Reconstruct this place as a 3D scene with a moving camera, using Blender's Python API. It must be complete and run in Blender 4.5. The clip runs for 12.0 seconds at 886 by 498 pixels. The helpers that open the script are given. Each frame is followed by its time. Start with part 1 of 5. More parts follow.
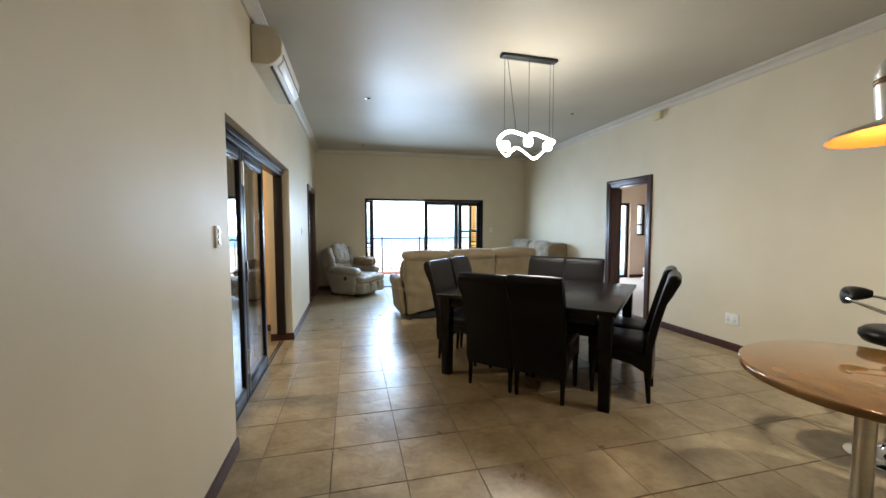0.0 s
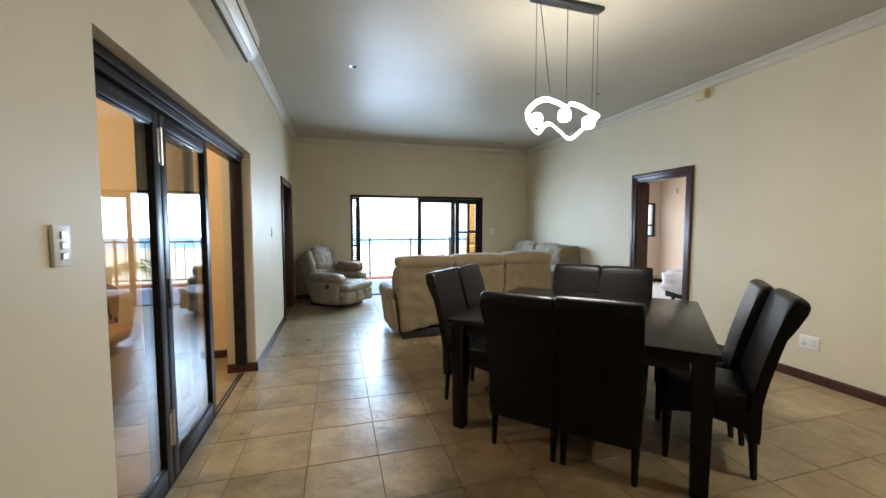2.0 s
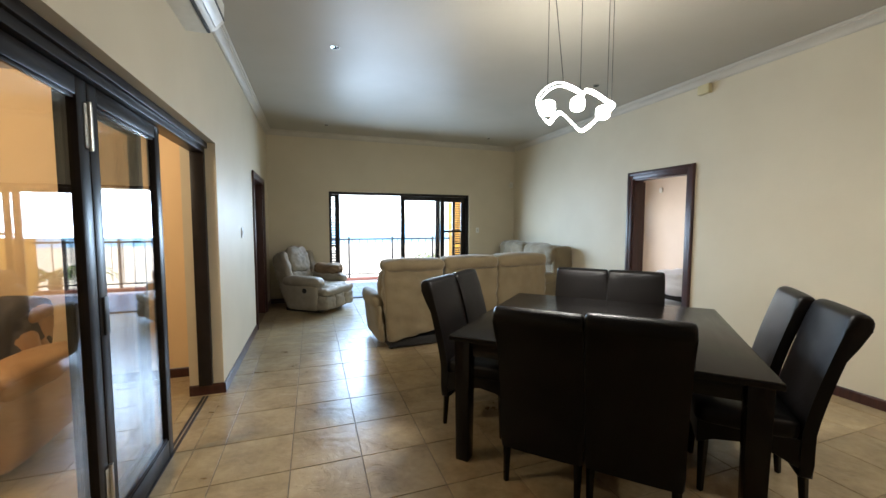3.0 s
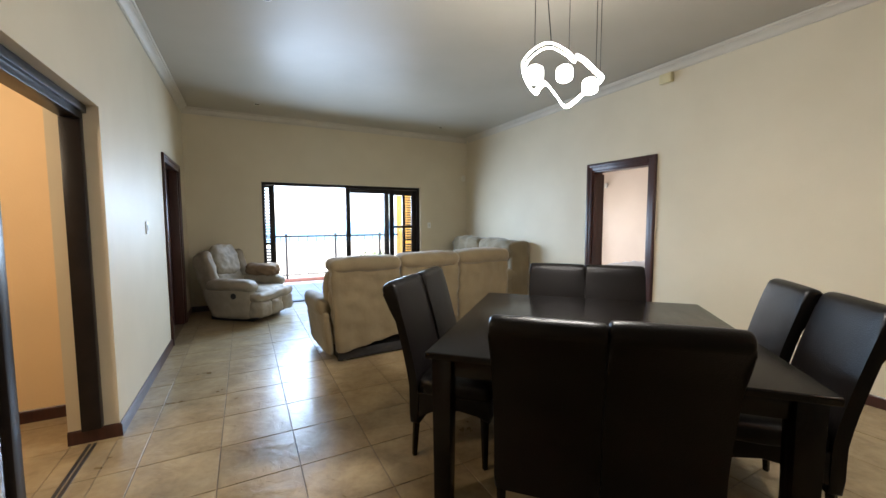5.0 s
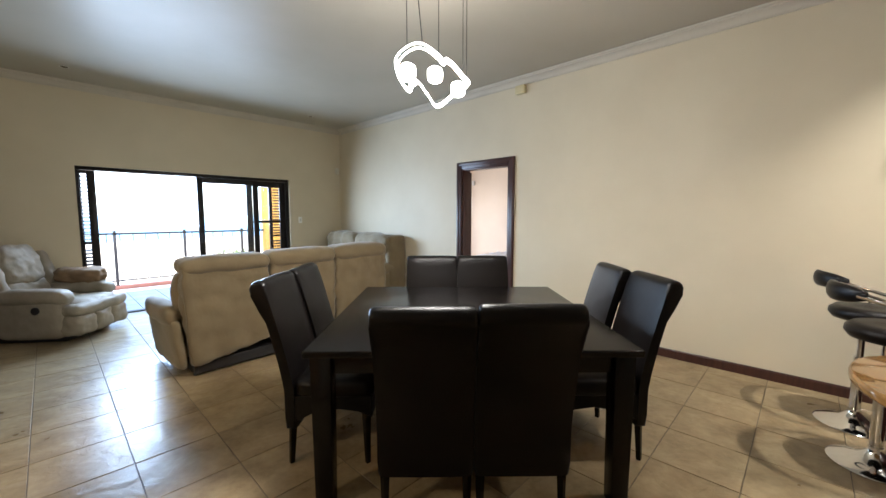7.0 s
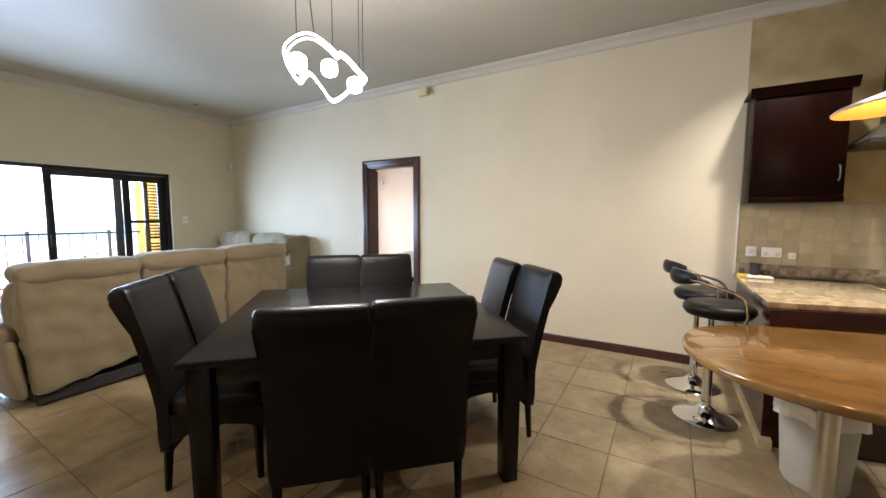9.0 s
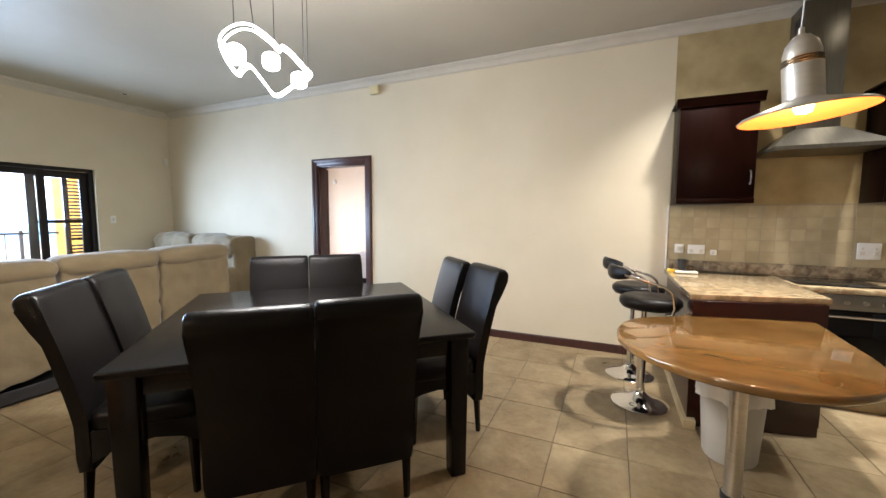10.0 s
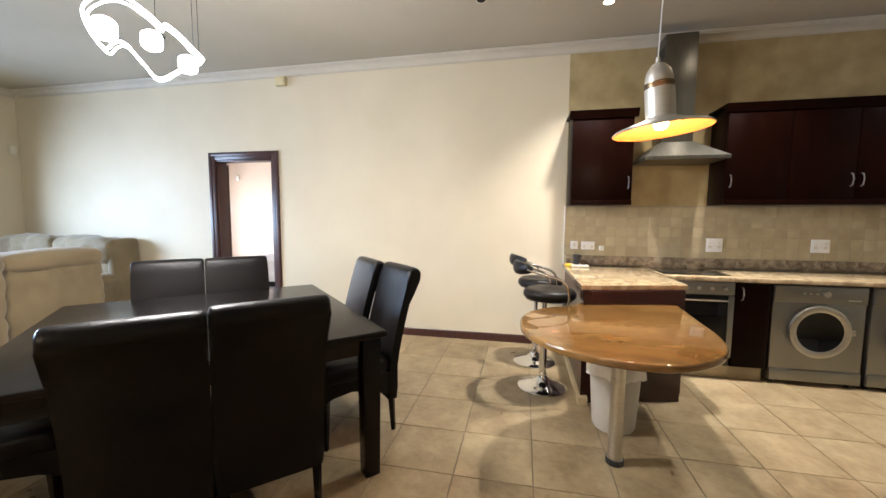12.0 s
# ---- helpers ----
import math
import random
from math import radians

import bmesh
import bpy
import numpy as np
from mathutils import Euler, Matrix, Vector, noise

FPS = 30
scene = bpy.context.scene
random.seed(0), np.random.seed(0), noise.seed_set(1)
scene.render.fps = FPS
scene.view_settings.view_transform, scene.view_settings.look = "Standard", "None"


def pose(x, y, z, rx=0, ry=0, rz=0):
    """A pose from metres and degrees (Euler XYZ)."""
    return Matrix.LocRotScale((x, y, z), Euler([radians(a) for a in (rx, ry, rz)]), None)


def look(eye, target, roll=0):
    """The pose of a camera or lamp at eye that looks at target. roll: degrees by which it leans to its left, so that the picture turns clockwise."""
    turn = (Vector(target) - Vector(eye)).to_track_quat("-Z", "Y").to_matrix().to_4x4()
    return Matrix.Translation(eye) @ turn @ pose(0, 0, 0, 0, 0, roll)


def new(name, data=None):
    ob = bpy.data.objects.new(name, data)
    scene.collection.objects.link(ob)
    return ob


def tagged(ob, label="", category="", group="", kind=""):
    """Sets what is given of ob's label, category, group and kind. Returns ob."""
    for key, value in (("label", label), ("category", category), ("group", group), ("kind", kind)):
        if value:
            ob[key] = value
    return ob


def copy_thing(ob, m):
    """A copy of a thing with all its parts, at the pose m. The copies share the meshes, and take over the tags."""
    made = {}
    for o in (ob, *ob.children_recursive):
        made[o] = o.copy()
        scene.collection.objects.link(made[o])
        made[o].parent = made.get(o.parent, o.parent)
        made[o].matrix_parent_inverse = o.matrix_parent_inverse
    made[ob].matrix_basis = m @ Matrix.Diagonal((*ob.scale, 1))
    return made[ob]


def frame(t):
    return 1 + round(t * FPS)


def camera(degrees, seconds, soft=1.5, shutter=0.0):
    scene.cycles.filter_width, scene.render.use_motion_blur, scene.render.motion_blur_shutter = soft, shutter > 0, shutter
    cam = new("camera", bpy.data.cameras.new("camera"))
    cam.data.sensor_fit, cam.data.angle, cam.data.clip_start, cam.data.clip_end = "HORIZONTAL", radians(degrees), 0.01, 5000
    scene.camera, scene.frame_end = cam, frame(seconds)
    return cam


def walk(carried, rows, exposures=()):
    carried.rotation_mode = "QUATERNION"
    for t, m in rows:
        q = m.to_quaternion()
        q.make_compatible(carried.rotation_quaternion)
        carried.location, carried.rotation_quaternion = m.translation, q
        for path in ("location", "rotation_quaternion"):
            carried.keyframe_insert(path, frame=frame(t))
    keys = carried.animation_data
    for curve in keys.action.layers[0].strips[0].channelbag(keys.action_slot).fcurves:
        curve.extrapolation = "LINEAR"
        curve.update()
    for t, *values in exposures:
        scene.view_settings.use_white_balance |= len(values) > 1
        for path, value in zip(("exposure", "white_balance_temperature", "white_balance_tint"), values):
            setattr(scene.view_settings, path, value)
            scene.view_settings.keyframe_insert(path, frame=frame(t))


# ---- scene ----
cam = camera(98.9, 12.0)
PATH = [
    (0, (-0.088, 0.063, 1.455), (0.383, 2.003, 1.332), -0.1),
    (0.5, (-0.068, 0.273, 1.476), (0.408, 2.212, 1.347), -0.1),
    (1, (-0.052, 0.539, 1.478), (0.421, 2.478, 1.348), -0.1),
    (1.5, (-0.045, 0.777, 1.461), (0.474, 2.705, 1.336), -0.1),
    (2, (-0.025, 1.062, 1.454), (0.51, 2.985, 1.332), 0.0),
    (2.5, (-0.031, 1.238, 1.504), (0.499, 3.161, 1.36), -0.1),
    (3, (-0.068, 1.469, 1.482), (0.581, 3.356, 1.348), 0.1),
    (5, (-0.043, 1.986, 1.434), (0.882, 3.753, 1.285), -0.1),
    (5.5, (-0.058, 1.995, 1.439), (1.015, 3.675, 1.27), 0.0),
    (6, (-0.063, 1.977, 1.438), (1.145, 3.562, 1.266), 0.0),
    (6.5, (-0.069, 1.972, 1.431), (1.264, 3.453, 1.259), 0.1),
    (8.3, (-0.034, 1.929, 1.421), (1.595, 3.075, 1.242), -0.1),
    (8.5, (-0.032, 1.913, 1.417), (1.62, 3.026, 1.242), -0.0),
    (9, (-0.023, 1.89, 1.409), (1.69, 2.909, 1.236), 0.1),
    (9.5, (-0.02, 1.865, 1.403), (1.74, 2.8, 1.233), 0.1),
    (10, (-0.012, 1.84, 1.401), (1.806, 2.656, 1.231), 0.2),
    (10.5, (-0.006, 1.813, 1.402), (1.855, 2.527, 1.232), 0.1),
    (11, (-0.016, 1.797, 1.4), (1.882, 2.406, 1.231), 0.2),
    (11.5, (-0.021, 1.792, 1.398), (1.904, 2.308, 1.23), 0.3),
    (12, (-0.019, 1.789, 1.399), (1.93, 2.203, 1.229), 0.3),
]
walk(cam, [(t, look(eye, target, roll)) for t, eye, target, roll in PATH], exposures=((0.0, 2.66, 5850, 12), (3.0, 2.62, 5900, 12), (5.0, 2.72, 5950, 15), (6.5, 2.8, 5900, 15), (9.0, 3.05, 5750, 17), (12.0, 3.46, 5750, 17)))

# ---- world, sun and lamps ----
world = bpy.data.worlds.new("sky")
scene.world = world
world.use_nodes = True
wn = world.node_tree
sky = wn.nodes.new("ShaderNodeTexSky")
sky.sky_type = "NISHITA"
sky.sun_disc = False
SUN_UP, SUN_AZ = 58.0, 205.0
sky.sun_elevation = radians(SUN_UP)
sky.sun_rotation = radians(SUN_AZ)
sky.dust_density = 1.2
sky.altitude = 20
wn.links.new(sky.outputs[0], wn.nodes["Background"].inputs[0])
wn.nodes["Background"].inputs[1].default_value = 0.15
sun = new("sun", bpy.data.lights.new("sun", "SUN"))
sun.data.energy, sun.data.angle, sun.data.color = 3.5, radians(0.6), (1.0, 0.95, 0.88)
az = radians(SUN_AZ)
sun_way = Vector((math.sin(az) * math.cos(radians(SUN_UP)), math.cos(az) * math.cos(radians(SUN_UP)), math.sin(radians(SUN_UP))))
sun.matrix_world = look(sun_way * 60, (0, 0, 0))


def lamp(name, kind, place, power, colour, size=0.1, target=None):
    data = bpy.data.lights.new(name, kind)
    data.energy, data.color = power, colour
    if kind == "AREA":
        data.shape, data.size = "DISK", size
    else:
        data.shadow_soft_size = size
    ob = new(name, data)
    ob.matrix_world = look(place, target) if target else Matrix.Translation(place)
    return ob


WARM = (1.0, 0.78, 0.5)
DOWN = (1.0, 0.93, 0.75)
# the sky's light in the upper half of the balcony door and in the bedroom's glazed door
day = lamp("balcony_daylight", "AREA", (1.62, 9.33, 1.62), 31, (0.62, 0.82, 1.0), 1.0, (2.2, 5.0, 0.4))
day.data.shape, day.data.size, day.data.size_y = "RECTANGLE", 2.7, 0.8
day.data.spread = radians(155)
bed_day = lamp("bedroom_daylight", "AREA", (6.2, 9.3, 1.1), 16, (1.0, 0.95, 0.88), 1.0, (6.2, 6.0, 1.0))
bed_day.data.shape, bed_day.data.size, bed_day.data.size_y = "RECTANGLE", 2.3, 1.8

# ---- materials ----


def mat(name, colour, rough=0.5, metal=0.0, colour2=None, scale=8.0, detail=4.0, mix=(0.35, 0.7), bump=0.0, bump_scale=60.0,
        rough_var=0.0, coat=0.0, stretch=(1, 1, 1), random_value=0.0, spec=0.5, sheen=0.0, distort=0.0):
    m = bpy.data.materials.new(name)
    m.use_nodes = True
    n, l = m.node_tree.nodes, m.node_tree.links
    b = n["Principled BSDF"]
    b.inputs["Base Color"].default_value = (*colour, 1)
    b.inputs["Roughness"].default_value = rough
    b.inputs["Metallic"].default_value = metal
    b.inputs["Coat Weight"].default_value = coat
    b.inputs["Coat Roughness"].default_value = 0.08
    b.inputs["Specular IOR Level"].default_value = spec
    b.inputs["Sheen Weight"].default_value = sheen
    tc = n.new("ShaderNodeTexCoord")
    mp = n.new("ShaderNodeMapping")
    mp.inputs["Scale"].default_value = stretch
    vec = tc.outputs["Object"]
    if random_value:
        info = n.new("ShaderNodeObjectInfo")
        add = n.new("ShaderNodeVectorMath")
        add.operation = "MULTIPLY_ADD"
        add.inputs[1].default_value = (37.0, 53.0, 71.0)
        comb = n.new("ShaderNodeCombineXYZ")
        for k in range(3):
            l.new(info.outputs["Random"], comb.inputs[k])
        l.new(comb.outputs[0], add.inputs[0])
        l.new(vec, add.inputs[2])
        vec = add.outputs[0]
    l.new(vec, mp.inputs["Vector"])
    vec = mp.outputs[0]
    big = n.new("ShaderNodeTexNoise")
    big.inputs["Scale"].default_value, big.inputs["Detail"].default_value = scale, detail
    big.inputs["Distortion"].default_value = distort
    l.new(vec, big.inputs["Vector"])
    out = None
    if colour2:
        ramp = n.new("ShaderNodeValToRGB")
        ramp.color_ramp.elements[0].position, ramp.color_ramp.elements[1].position = mix
        ramp.color_ramp.elements[0].color = (*colour, 1)
        ramp.color_ramp.elements[1].color = (*colour2, 1)
        l.new(big.outputs["Fac"], ramp.inputs[0])
        out = ramp.outputs[0]
        if random_value:
            hsv = n.new("ShaderNodeHueSaturation")
            rng = n.new("ShaderNodeMapRange")
            rng.inputs["To Min"].default_value, rng.inputs["To Max"].default_value = 1 - random_value, 1 + random_value
            l.new(info.outputs["Random"], rng.inputs["Value"])
            l.new(rng.outputs[0], hsv.inputs["Value"])
            l.new(out, hsv.inputs["Color"])
            out = hsv.outputs[0]
        l.new(out, b.inputs["Base Color"])
    if rough_var:
        rr = n.new("ShaderNodeMapRange")
        rr.inputs["To Min"].default_value, rr.inputs["To Max"].default_value = max(0.02, rough - rough_var), min(1, rough + rough_var)
        l.new(big.outputs["Fac"], rr.inputs["Value"])
        l.new(rr.outputs[0], b.inputs["Roughness"])
    if bump:
        fine = n.new("ShaderNodeTexNoise")
        fine.inputs["Scale"].default_value, fine.inputs["Detail"].default_value = bump_scale, 5
        l.new(vec, fine.inputs["Vector"])
        bp = n.new("ShaderNodeBump")
        bp.inputs["Strength"].default_value, bp.inputs["Distance"].default_value = bump, 0.01
        l.new(fine.outputs["Fac"], bp.inputs["Height"])
        l.new(bp.outputs[0], b.inputs["Normal"])
    return m


def glow(name, colour, strength):
    m = bpy.data.materials.new(name)
    m.use_nodes = True
    b = m.node_tree.nodes["Principled BSDF"]
    b.inputs["Base Color"].default_value = (*colour, 1)
    b.inputs["Emission Color"].default_value = (*colour, 1)
    b.inputs["Emission Strength"].default_value = strength
    return m


def pane_glass(name, tint):
    m = bpy.data.materials.new(name)
    m.use_nodes = True
    n, l = m.node_tree.nodes, m.node_tree.links
    n.remove(n["Principled BSDF"])
    clear, gloss, mixer, fres = (n.new("ShaderNode" + k) for k in ("BsdfTransparent", "BsdfGlossy", "MixShader", "LayerWeight"))
    clear.inputs[0].default_value = (*tint, 1)
    gloss.inputs["Roughness"].default_value = 0.01
    fres.inputs["Blend"].default_value = 0.5
    steep, total = n.new("ShaderNodeMath"), n.new("ShaderNodeMath")
    steep.operation, total.operation = "POWER", "MULTIPLY_ADD"
    steep.inputs[1].default_value = 3.1
    total.inputs[1].default_value, total.inputs[2].default_value = 0.92, 0.05
    l.new(fres.outputs["Facing"], steep.inputs[0])
    l.new(steep.outputs[0], total.inputs[0])
    l.new(total.outputs[0], mixer.inputs[0])
    l.new(clear.outputs[0], mixer.inputs[1])
    l.new(gloss.outputs[0], mixer.inputs[2])
    l.new(mixer.outputs[0], n["Material Output"].inputs[0])
    return m


M_WALL = mat("cream_wall_paint", (0.62, 0.545, 0.40), 0.54, colour2=(0.58, 0.505, 0.365), scale=1.6, bump=0.05, bump_scale=90, rough_var=0.06, spec=0.32)
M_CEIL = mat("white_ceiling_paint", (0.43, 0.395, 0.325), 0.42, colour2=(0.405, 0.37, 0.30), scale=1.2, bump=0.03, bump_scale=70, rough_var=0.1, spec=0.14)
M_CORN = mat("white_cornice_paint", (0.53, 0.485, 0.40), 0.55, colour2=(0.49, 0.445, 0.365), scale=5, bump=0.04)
def slate_tile(name, dark, light, rough):
    """Glazed ceramic with a cleft-slate relief: cloudy colour, thin terraces, each tile a little different."""
    m = bpy.data.materials.new(name)
    m.use_nodes = True
    n, l = m.node_tree.nodes, m.node_tree.links
    b = n["Principled BSDF"]
    tc, info, shift, comb = (n.new("ShaderNode" + k) for k in ("TexCoord", "ObjectInfo", "VectorMath", "CombineXYZ"))
    shift.operation = "MULTIPLY_ADD"
    shift.inputs[1].default_value = (13.0, 17.0, 5.0)
    for k in range(3):
        l.new(info.outputs["Random"], comb.inputs[k])
    l.new(comb.outputs[0], shift.inputs[0])
    l.new(tc.outputs["Object"], shift.inputs[2])

    def cloud(scale, detail, distortion):
        t = n.new("ShaderNodeTexNoise")
        t.inputs["Scale"].default_value, t.inputs["Detail"].default_value, t.inputs["Distortion"].default_value = scale, detail, distortion
        l.new(shift.outputs[0], t.inputs["Vector"])
        return t.outputs["Fac"]

    def maths(kind, a, c, d=None):
        q = n.new("ShaderNodeMath")
        q.operation = kind
        for k, v in enumerate((a, c, d)):
            if v is None:
                continue
            if isinstance(v, (int, float)):
                q.inputs[k].default_value = v
            else:
                l.new(v, q.inputs[k])
        return q.outputs[0]

    wide, fine, cleft = cloud(5.0, 4.0, 0.3), cloud(26.0, 3.0, 0.0), cloud(5.5, 4.0, 0.9)
    tone = maths("ADD", maths("MULTIPLY_ADD", wide, 1.7, -0.45), maths("MULTIPLY_ADD", fine, 0.7, -0.25))
    tone = maths("MULTIPLY_ADD", info.outputs["Random"], 0.22, maths("ADD", tone, -0.11))
    mixer = n.new("ShaderNodeMix")
    mixer.data_type = "RGBA"
    for sock in mixer.inputs:
        if sock.type == "RGBA":
            sock.default_value = (*(dark if sock.name == "A" else light), 1)
    l.new(tone, mixer.inputs[0])
    l.new([o for o in mixer.outputs if o.type == "RGBA"][0], b.inputs["Base Color"])
    l.new(maths("MULTIPLY_ADD", wide, 0.16, rough - 0.08), b.inputs["Roughness"])
    terrace = maths("MULTIPLY_ADD", maths("SNAP", cleft, 0.085), 0.55, maths("MULTIPLY", cleft, 0.45))
    bump = n.new("ShaderNodeBump")
    bump.inputs["Strength"].default_value, bump.inputs["Distance"].default_value = 0.95, 0.012
    l.new(terrace, bump.inputs["Height"])
    l.new(bump.outputs[0], b.inputs["Normal"])
    return m


M_TILE = slate_tile("beige_ceramic_tile", (0.182, 0.127, 0.064), (0.384, 0.300, 0.176), 0.31)
M_GROUT = mat("brown_grout", (0.11, 0.08, 0.05), 0.45, colour2=(0.17, 0.13, 0.085), scale=20, bump=0.2)
M_SANDGROUT = mat("sand_grout", (0.30, 0.25, 0.17), 0.85, colour2=(0.35, 0.295, 0.205), scale=20, bump=0.2)
M_DARKWOOD = mat("dark_mahogany", (0.035, 0.012, 0.009), 0.35, colour2=(0.06, 0.02, 0.013), scale=6, stretch=(6, 6, 0.6), bump=0.05, bump_scale=40, rough_var=0.08)
M_CABWOOD = mat("mahogany_cabinet", (0.0042, 0.0009, 0.0004), 0.33, colour2=(0.0075, 0.0015, 0.0007), scale=5, stretch=(5, 5, 0.6), bump=0.04, bump_scale=40, rough_var=0.08, spec=0.07)
M_REDWOOD = mat("red_mahogany_panel", (0.021, 0.0042, 0.0024), 0.24, colour2=(0.033, 0.0068, 0.004), scale=5, stretch=(5, 5, 0.6), bump=0.04, bump_scale=40, rough_var=0.08)
M_ESP = mat("espresso_table_wood", (0.004, 0.003, 0.0027), 0.24, colour2=(0.0065, 0.005, 0.0045), scale=4, stretch=(0.7, 7, 3), bump=0.01, bump_scale=30, rough_var=0.06, spec=0.2)
M_LEATHER = mat("black_leather", (0.0034, 0.0027, 0.0026), 0.34, colour2=(0.0056, 0.0042, 0.0038), scale=4, bump=0.2, bump_scale=180, rough_var=0.1, spec=0.18)
M_SUEDE = mat("beige_suede", (0.158, 0.118, 0.06), 0.8, colour2=(0.198, 0.15, 0.08), scale=4, detail=6, bump=0.25, bump_scale=30, sheen=0.3)
M_SUEDE2 = mat("cream_leather", (0.25, 0.212, 0.155), 0.6, colour2=(0.315, 0.27, 0.205), scale=7, detail=6, bump=0.25, bump_scale=24)
M_BLACK = mat("black_metal", (0.015, 0.015, 0.017), 0.45, colour2=(0.025, 0.024, 0.024), scale=10, bump=0.02)
M_ALU = mat("dark_bronze_frame", (0.013, 0.010, 0.009), 0.34, 0.0, colour2=(0.019, 0.015, 0.013), scale=8, bump=0.02, spec=0.18)
M_CHROME = mat("chrome", (0.75, 0.75, 0.76), 0.08, 1.0, rough_var=0.03)
M_STEEL = mat("brushed_steel", (0.55, 0.53, 0.49), 0.3, 1.0, colour2=(0.62, 0.60, 0.56), scale=6, stretch=(1, 1, 14), rough_var=0.06)
M_SILVER = mat("silver_appliance", (0.235, 0.232, 0.215), 0.32, 0.85, colour2=(0.275, 0.27, 0.255), scale=3, rough_var=0.05)
M_HOOD = mat("hood_steel", (0.15, 0.14, 0.112), 0.36, 0.95, colour2=(0.185, 0.172, 0.14), scale=6, stretch=(1, 14, 1), rough_var=0.08)
M_PEND = mat("satin_pendant_steel", (0.62, 0.59, 0.53), 0.34, 0.75, colour2=(0.68, 0.65, 0.59), scale=9, stretch=(1, 1, 6), rough_var=0.06)
M_BRASS = mat("dull_brass", (0.22, 0.16, 0.10), 0.35, 1.0, colour2=(0.17, 0.12, 0.07), scale=20)
M_TERRA = mat("terracotta_kerb", (0.10, 0.04, 0.028), 0.7, colour2=(0.13, 0.05, 0.035), scale=6, bump=0.1)
M_WHITE = mat("white_plastic", (0.78, 0.77, 0.74), 0.4, colour2=(0.72, 0.71, 0.68), scale=12)
M_IVORY = mat("ivory_plastic", (0.66, 0.62, 0.52), 0.45, colour2=(0.60, 0.56, 0.46), scale=12)
M_BINPL = mat("grey_white_bin_plastic", (0.50, 0.49, 0.46), 0.4, colour2=(0.45, 0.44, 0.41), scale=6)
M_DARKGLASS = mat("black_glass", (0.004, 0.004, 0.0045), 0.06, spec=0.3)
M_GRANITE = mat("beige_granite", (0.235, 0.165, 0.09), 0.07, colour2=(0.42, 0.325, 0.19), scale=13, detail=12, mix=(0.36, 0.62), coat=0.3, distort=0.7)
M_UPSTAND = mat("brown_granite", (0.12, 0.085, 0.05), 0.15, colour2=(0.34, 0.265, 0.17), scale=18, detail=9, mix=(0.35, 0.65), coat=0.3, distort=0.6)
M_ORANGE = mat("orange_polished_granite", (0.105, 0.048, 0.011), 0.05, colour2=(0.26, 0.142, 0.042), scale=2.4, detail=10, mix=(0.25, 0.75), coat=0.4, stretch=(1.8, 0.8, 1), distort=1.8)
M_STONE = mat("stone_wall_tile", (0.33, 0.265, 0.15), 0.45, colour2=(0.45, 0.37, 0.225), scale=5, detail=8, bump=0.1, bump_scale=30, random_value=0.045)
M_STONEWALL = mat("stone_look_wall", (0.28, 0.205, 0.088), 0.5, colour2=(0.43, 0.335, 0.17), scale=4.5, detail=7, mix=(0.28, 0.7), bump=0.08, bump_scale=30)
M_YELLOW = mat("ochre_outside_paint", (0.46, 0.25, 0.03), 0.8, colour2=(0.42, 0.22, 0.025), scale=2, bump=0.1, bump_scale=40)
M_HALL = mat("apricot_hall_paint", (0.74, 0.54, 0.30), 0.6, colour2=(0.70, 0.50, 0.27), scale=1.5, bump=0.08, bump_scale=80)
M_BEDWALL = mat("pale_bedroom_paint", (0.72, 0.61, 0.50), 0.6, colour2=(0.68, 0.57, 0.46), scale=1.5, bump=0.08, bump_scale=80)
M_CARPET = mat("pale_carpet", (0.60, 0.57, 0.52), 0.95, colour2=(0.52, 0.49, 0.44), scale=40, bump=0.3, bump_scale=200)
M_DUVET = mat("white_bedding", (0.80, 0.80, 0.82), 0.8, colour2=(0.74, 0.74, 0.77), scale=6, bump=0.3, bump_scale=12)
M_BALC = mat("grey_outdoor_tile", (0.26, 0.27, 0.29), 0.35, colour2=(0.34, 0.35, 0.37), scale=4, bump=0.1, random_value=0.08)
M_SEA = mat("sea_water", (0.06, 0.20, 0.30), 0.3, colour2=(0.09, 0.25, 0.34), scale=0.02, bump=0.3, bump_scale=0.3)
M_SAND = mat("pale_beach_sand", (0.50, 0.43, 0.32), 0.9, colour2=(0.40, 0.36, 0.24), scale=0.05, detail=6, bump=0.2, bump_scale=0.5)
M_LEAF = mat("palm_frond_green", (0.06, 0.10, 0.025), 0.5, colour2=(0.11, 0.14, 0.04), scale=6)
M_BARK = mat("palm_bark", (0.16, 0.12, 0.08), 0.9, colour2=(0.10, 0.075, 0.05), scale=12, stretch=(1, 1, 4), bump=0.5, bump_scale=20)
M_TAN = mat("tan_leather", (0.36, 0.19, 0.075), 0.42, colour2=(0.42, 0.23, 0.10), scale=5, bump=0.2, bump_scale=40)
M_THROW = mat("dark_striped_throw", (0.03, 0.024, 0.02), 0.9, colour2=(0.06, 0.05, 0.045), scale=4, stretch=(9, 1, 1), bump=0.3, bump_scale=60)
M_GLASS = pane_glass("tinted_pane_glass", (0.97, 0.96, 0.94))
M_CLEAR = pane_glass("clear_pane_glass", (0.98, 0.985, 0.985))
M_RING = glow("white_light_tube", (1.0, 0.95, 0.84), 3.0)
M_BULB = glow("warm_bulb", (1.0, 0.6, 0.2), 3.0)
M_SPOT = glow("lit_downlight", (1.0, 0.86, 0.62), 12.0)
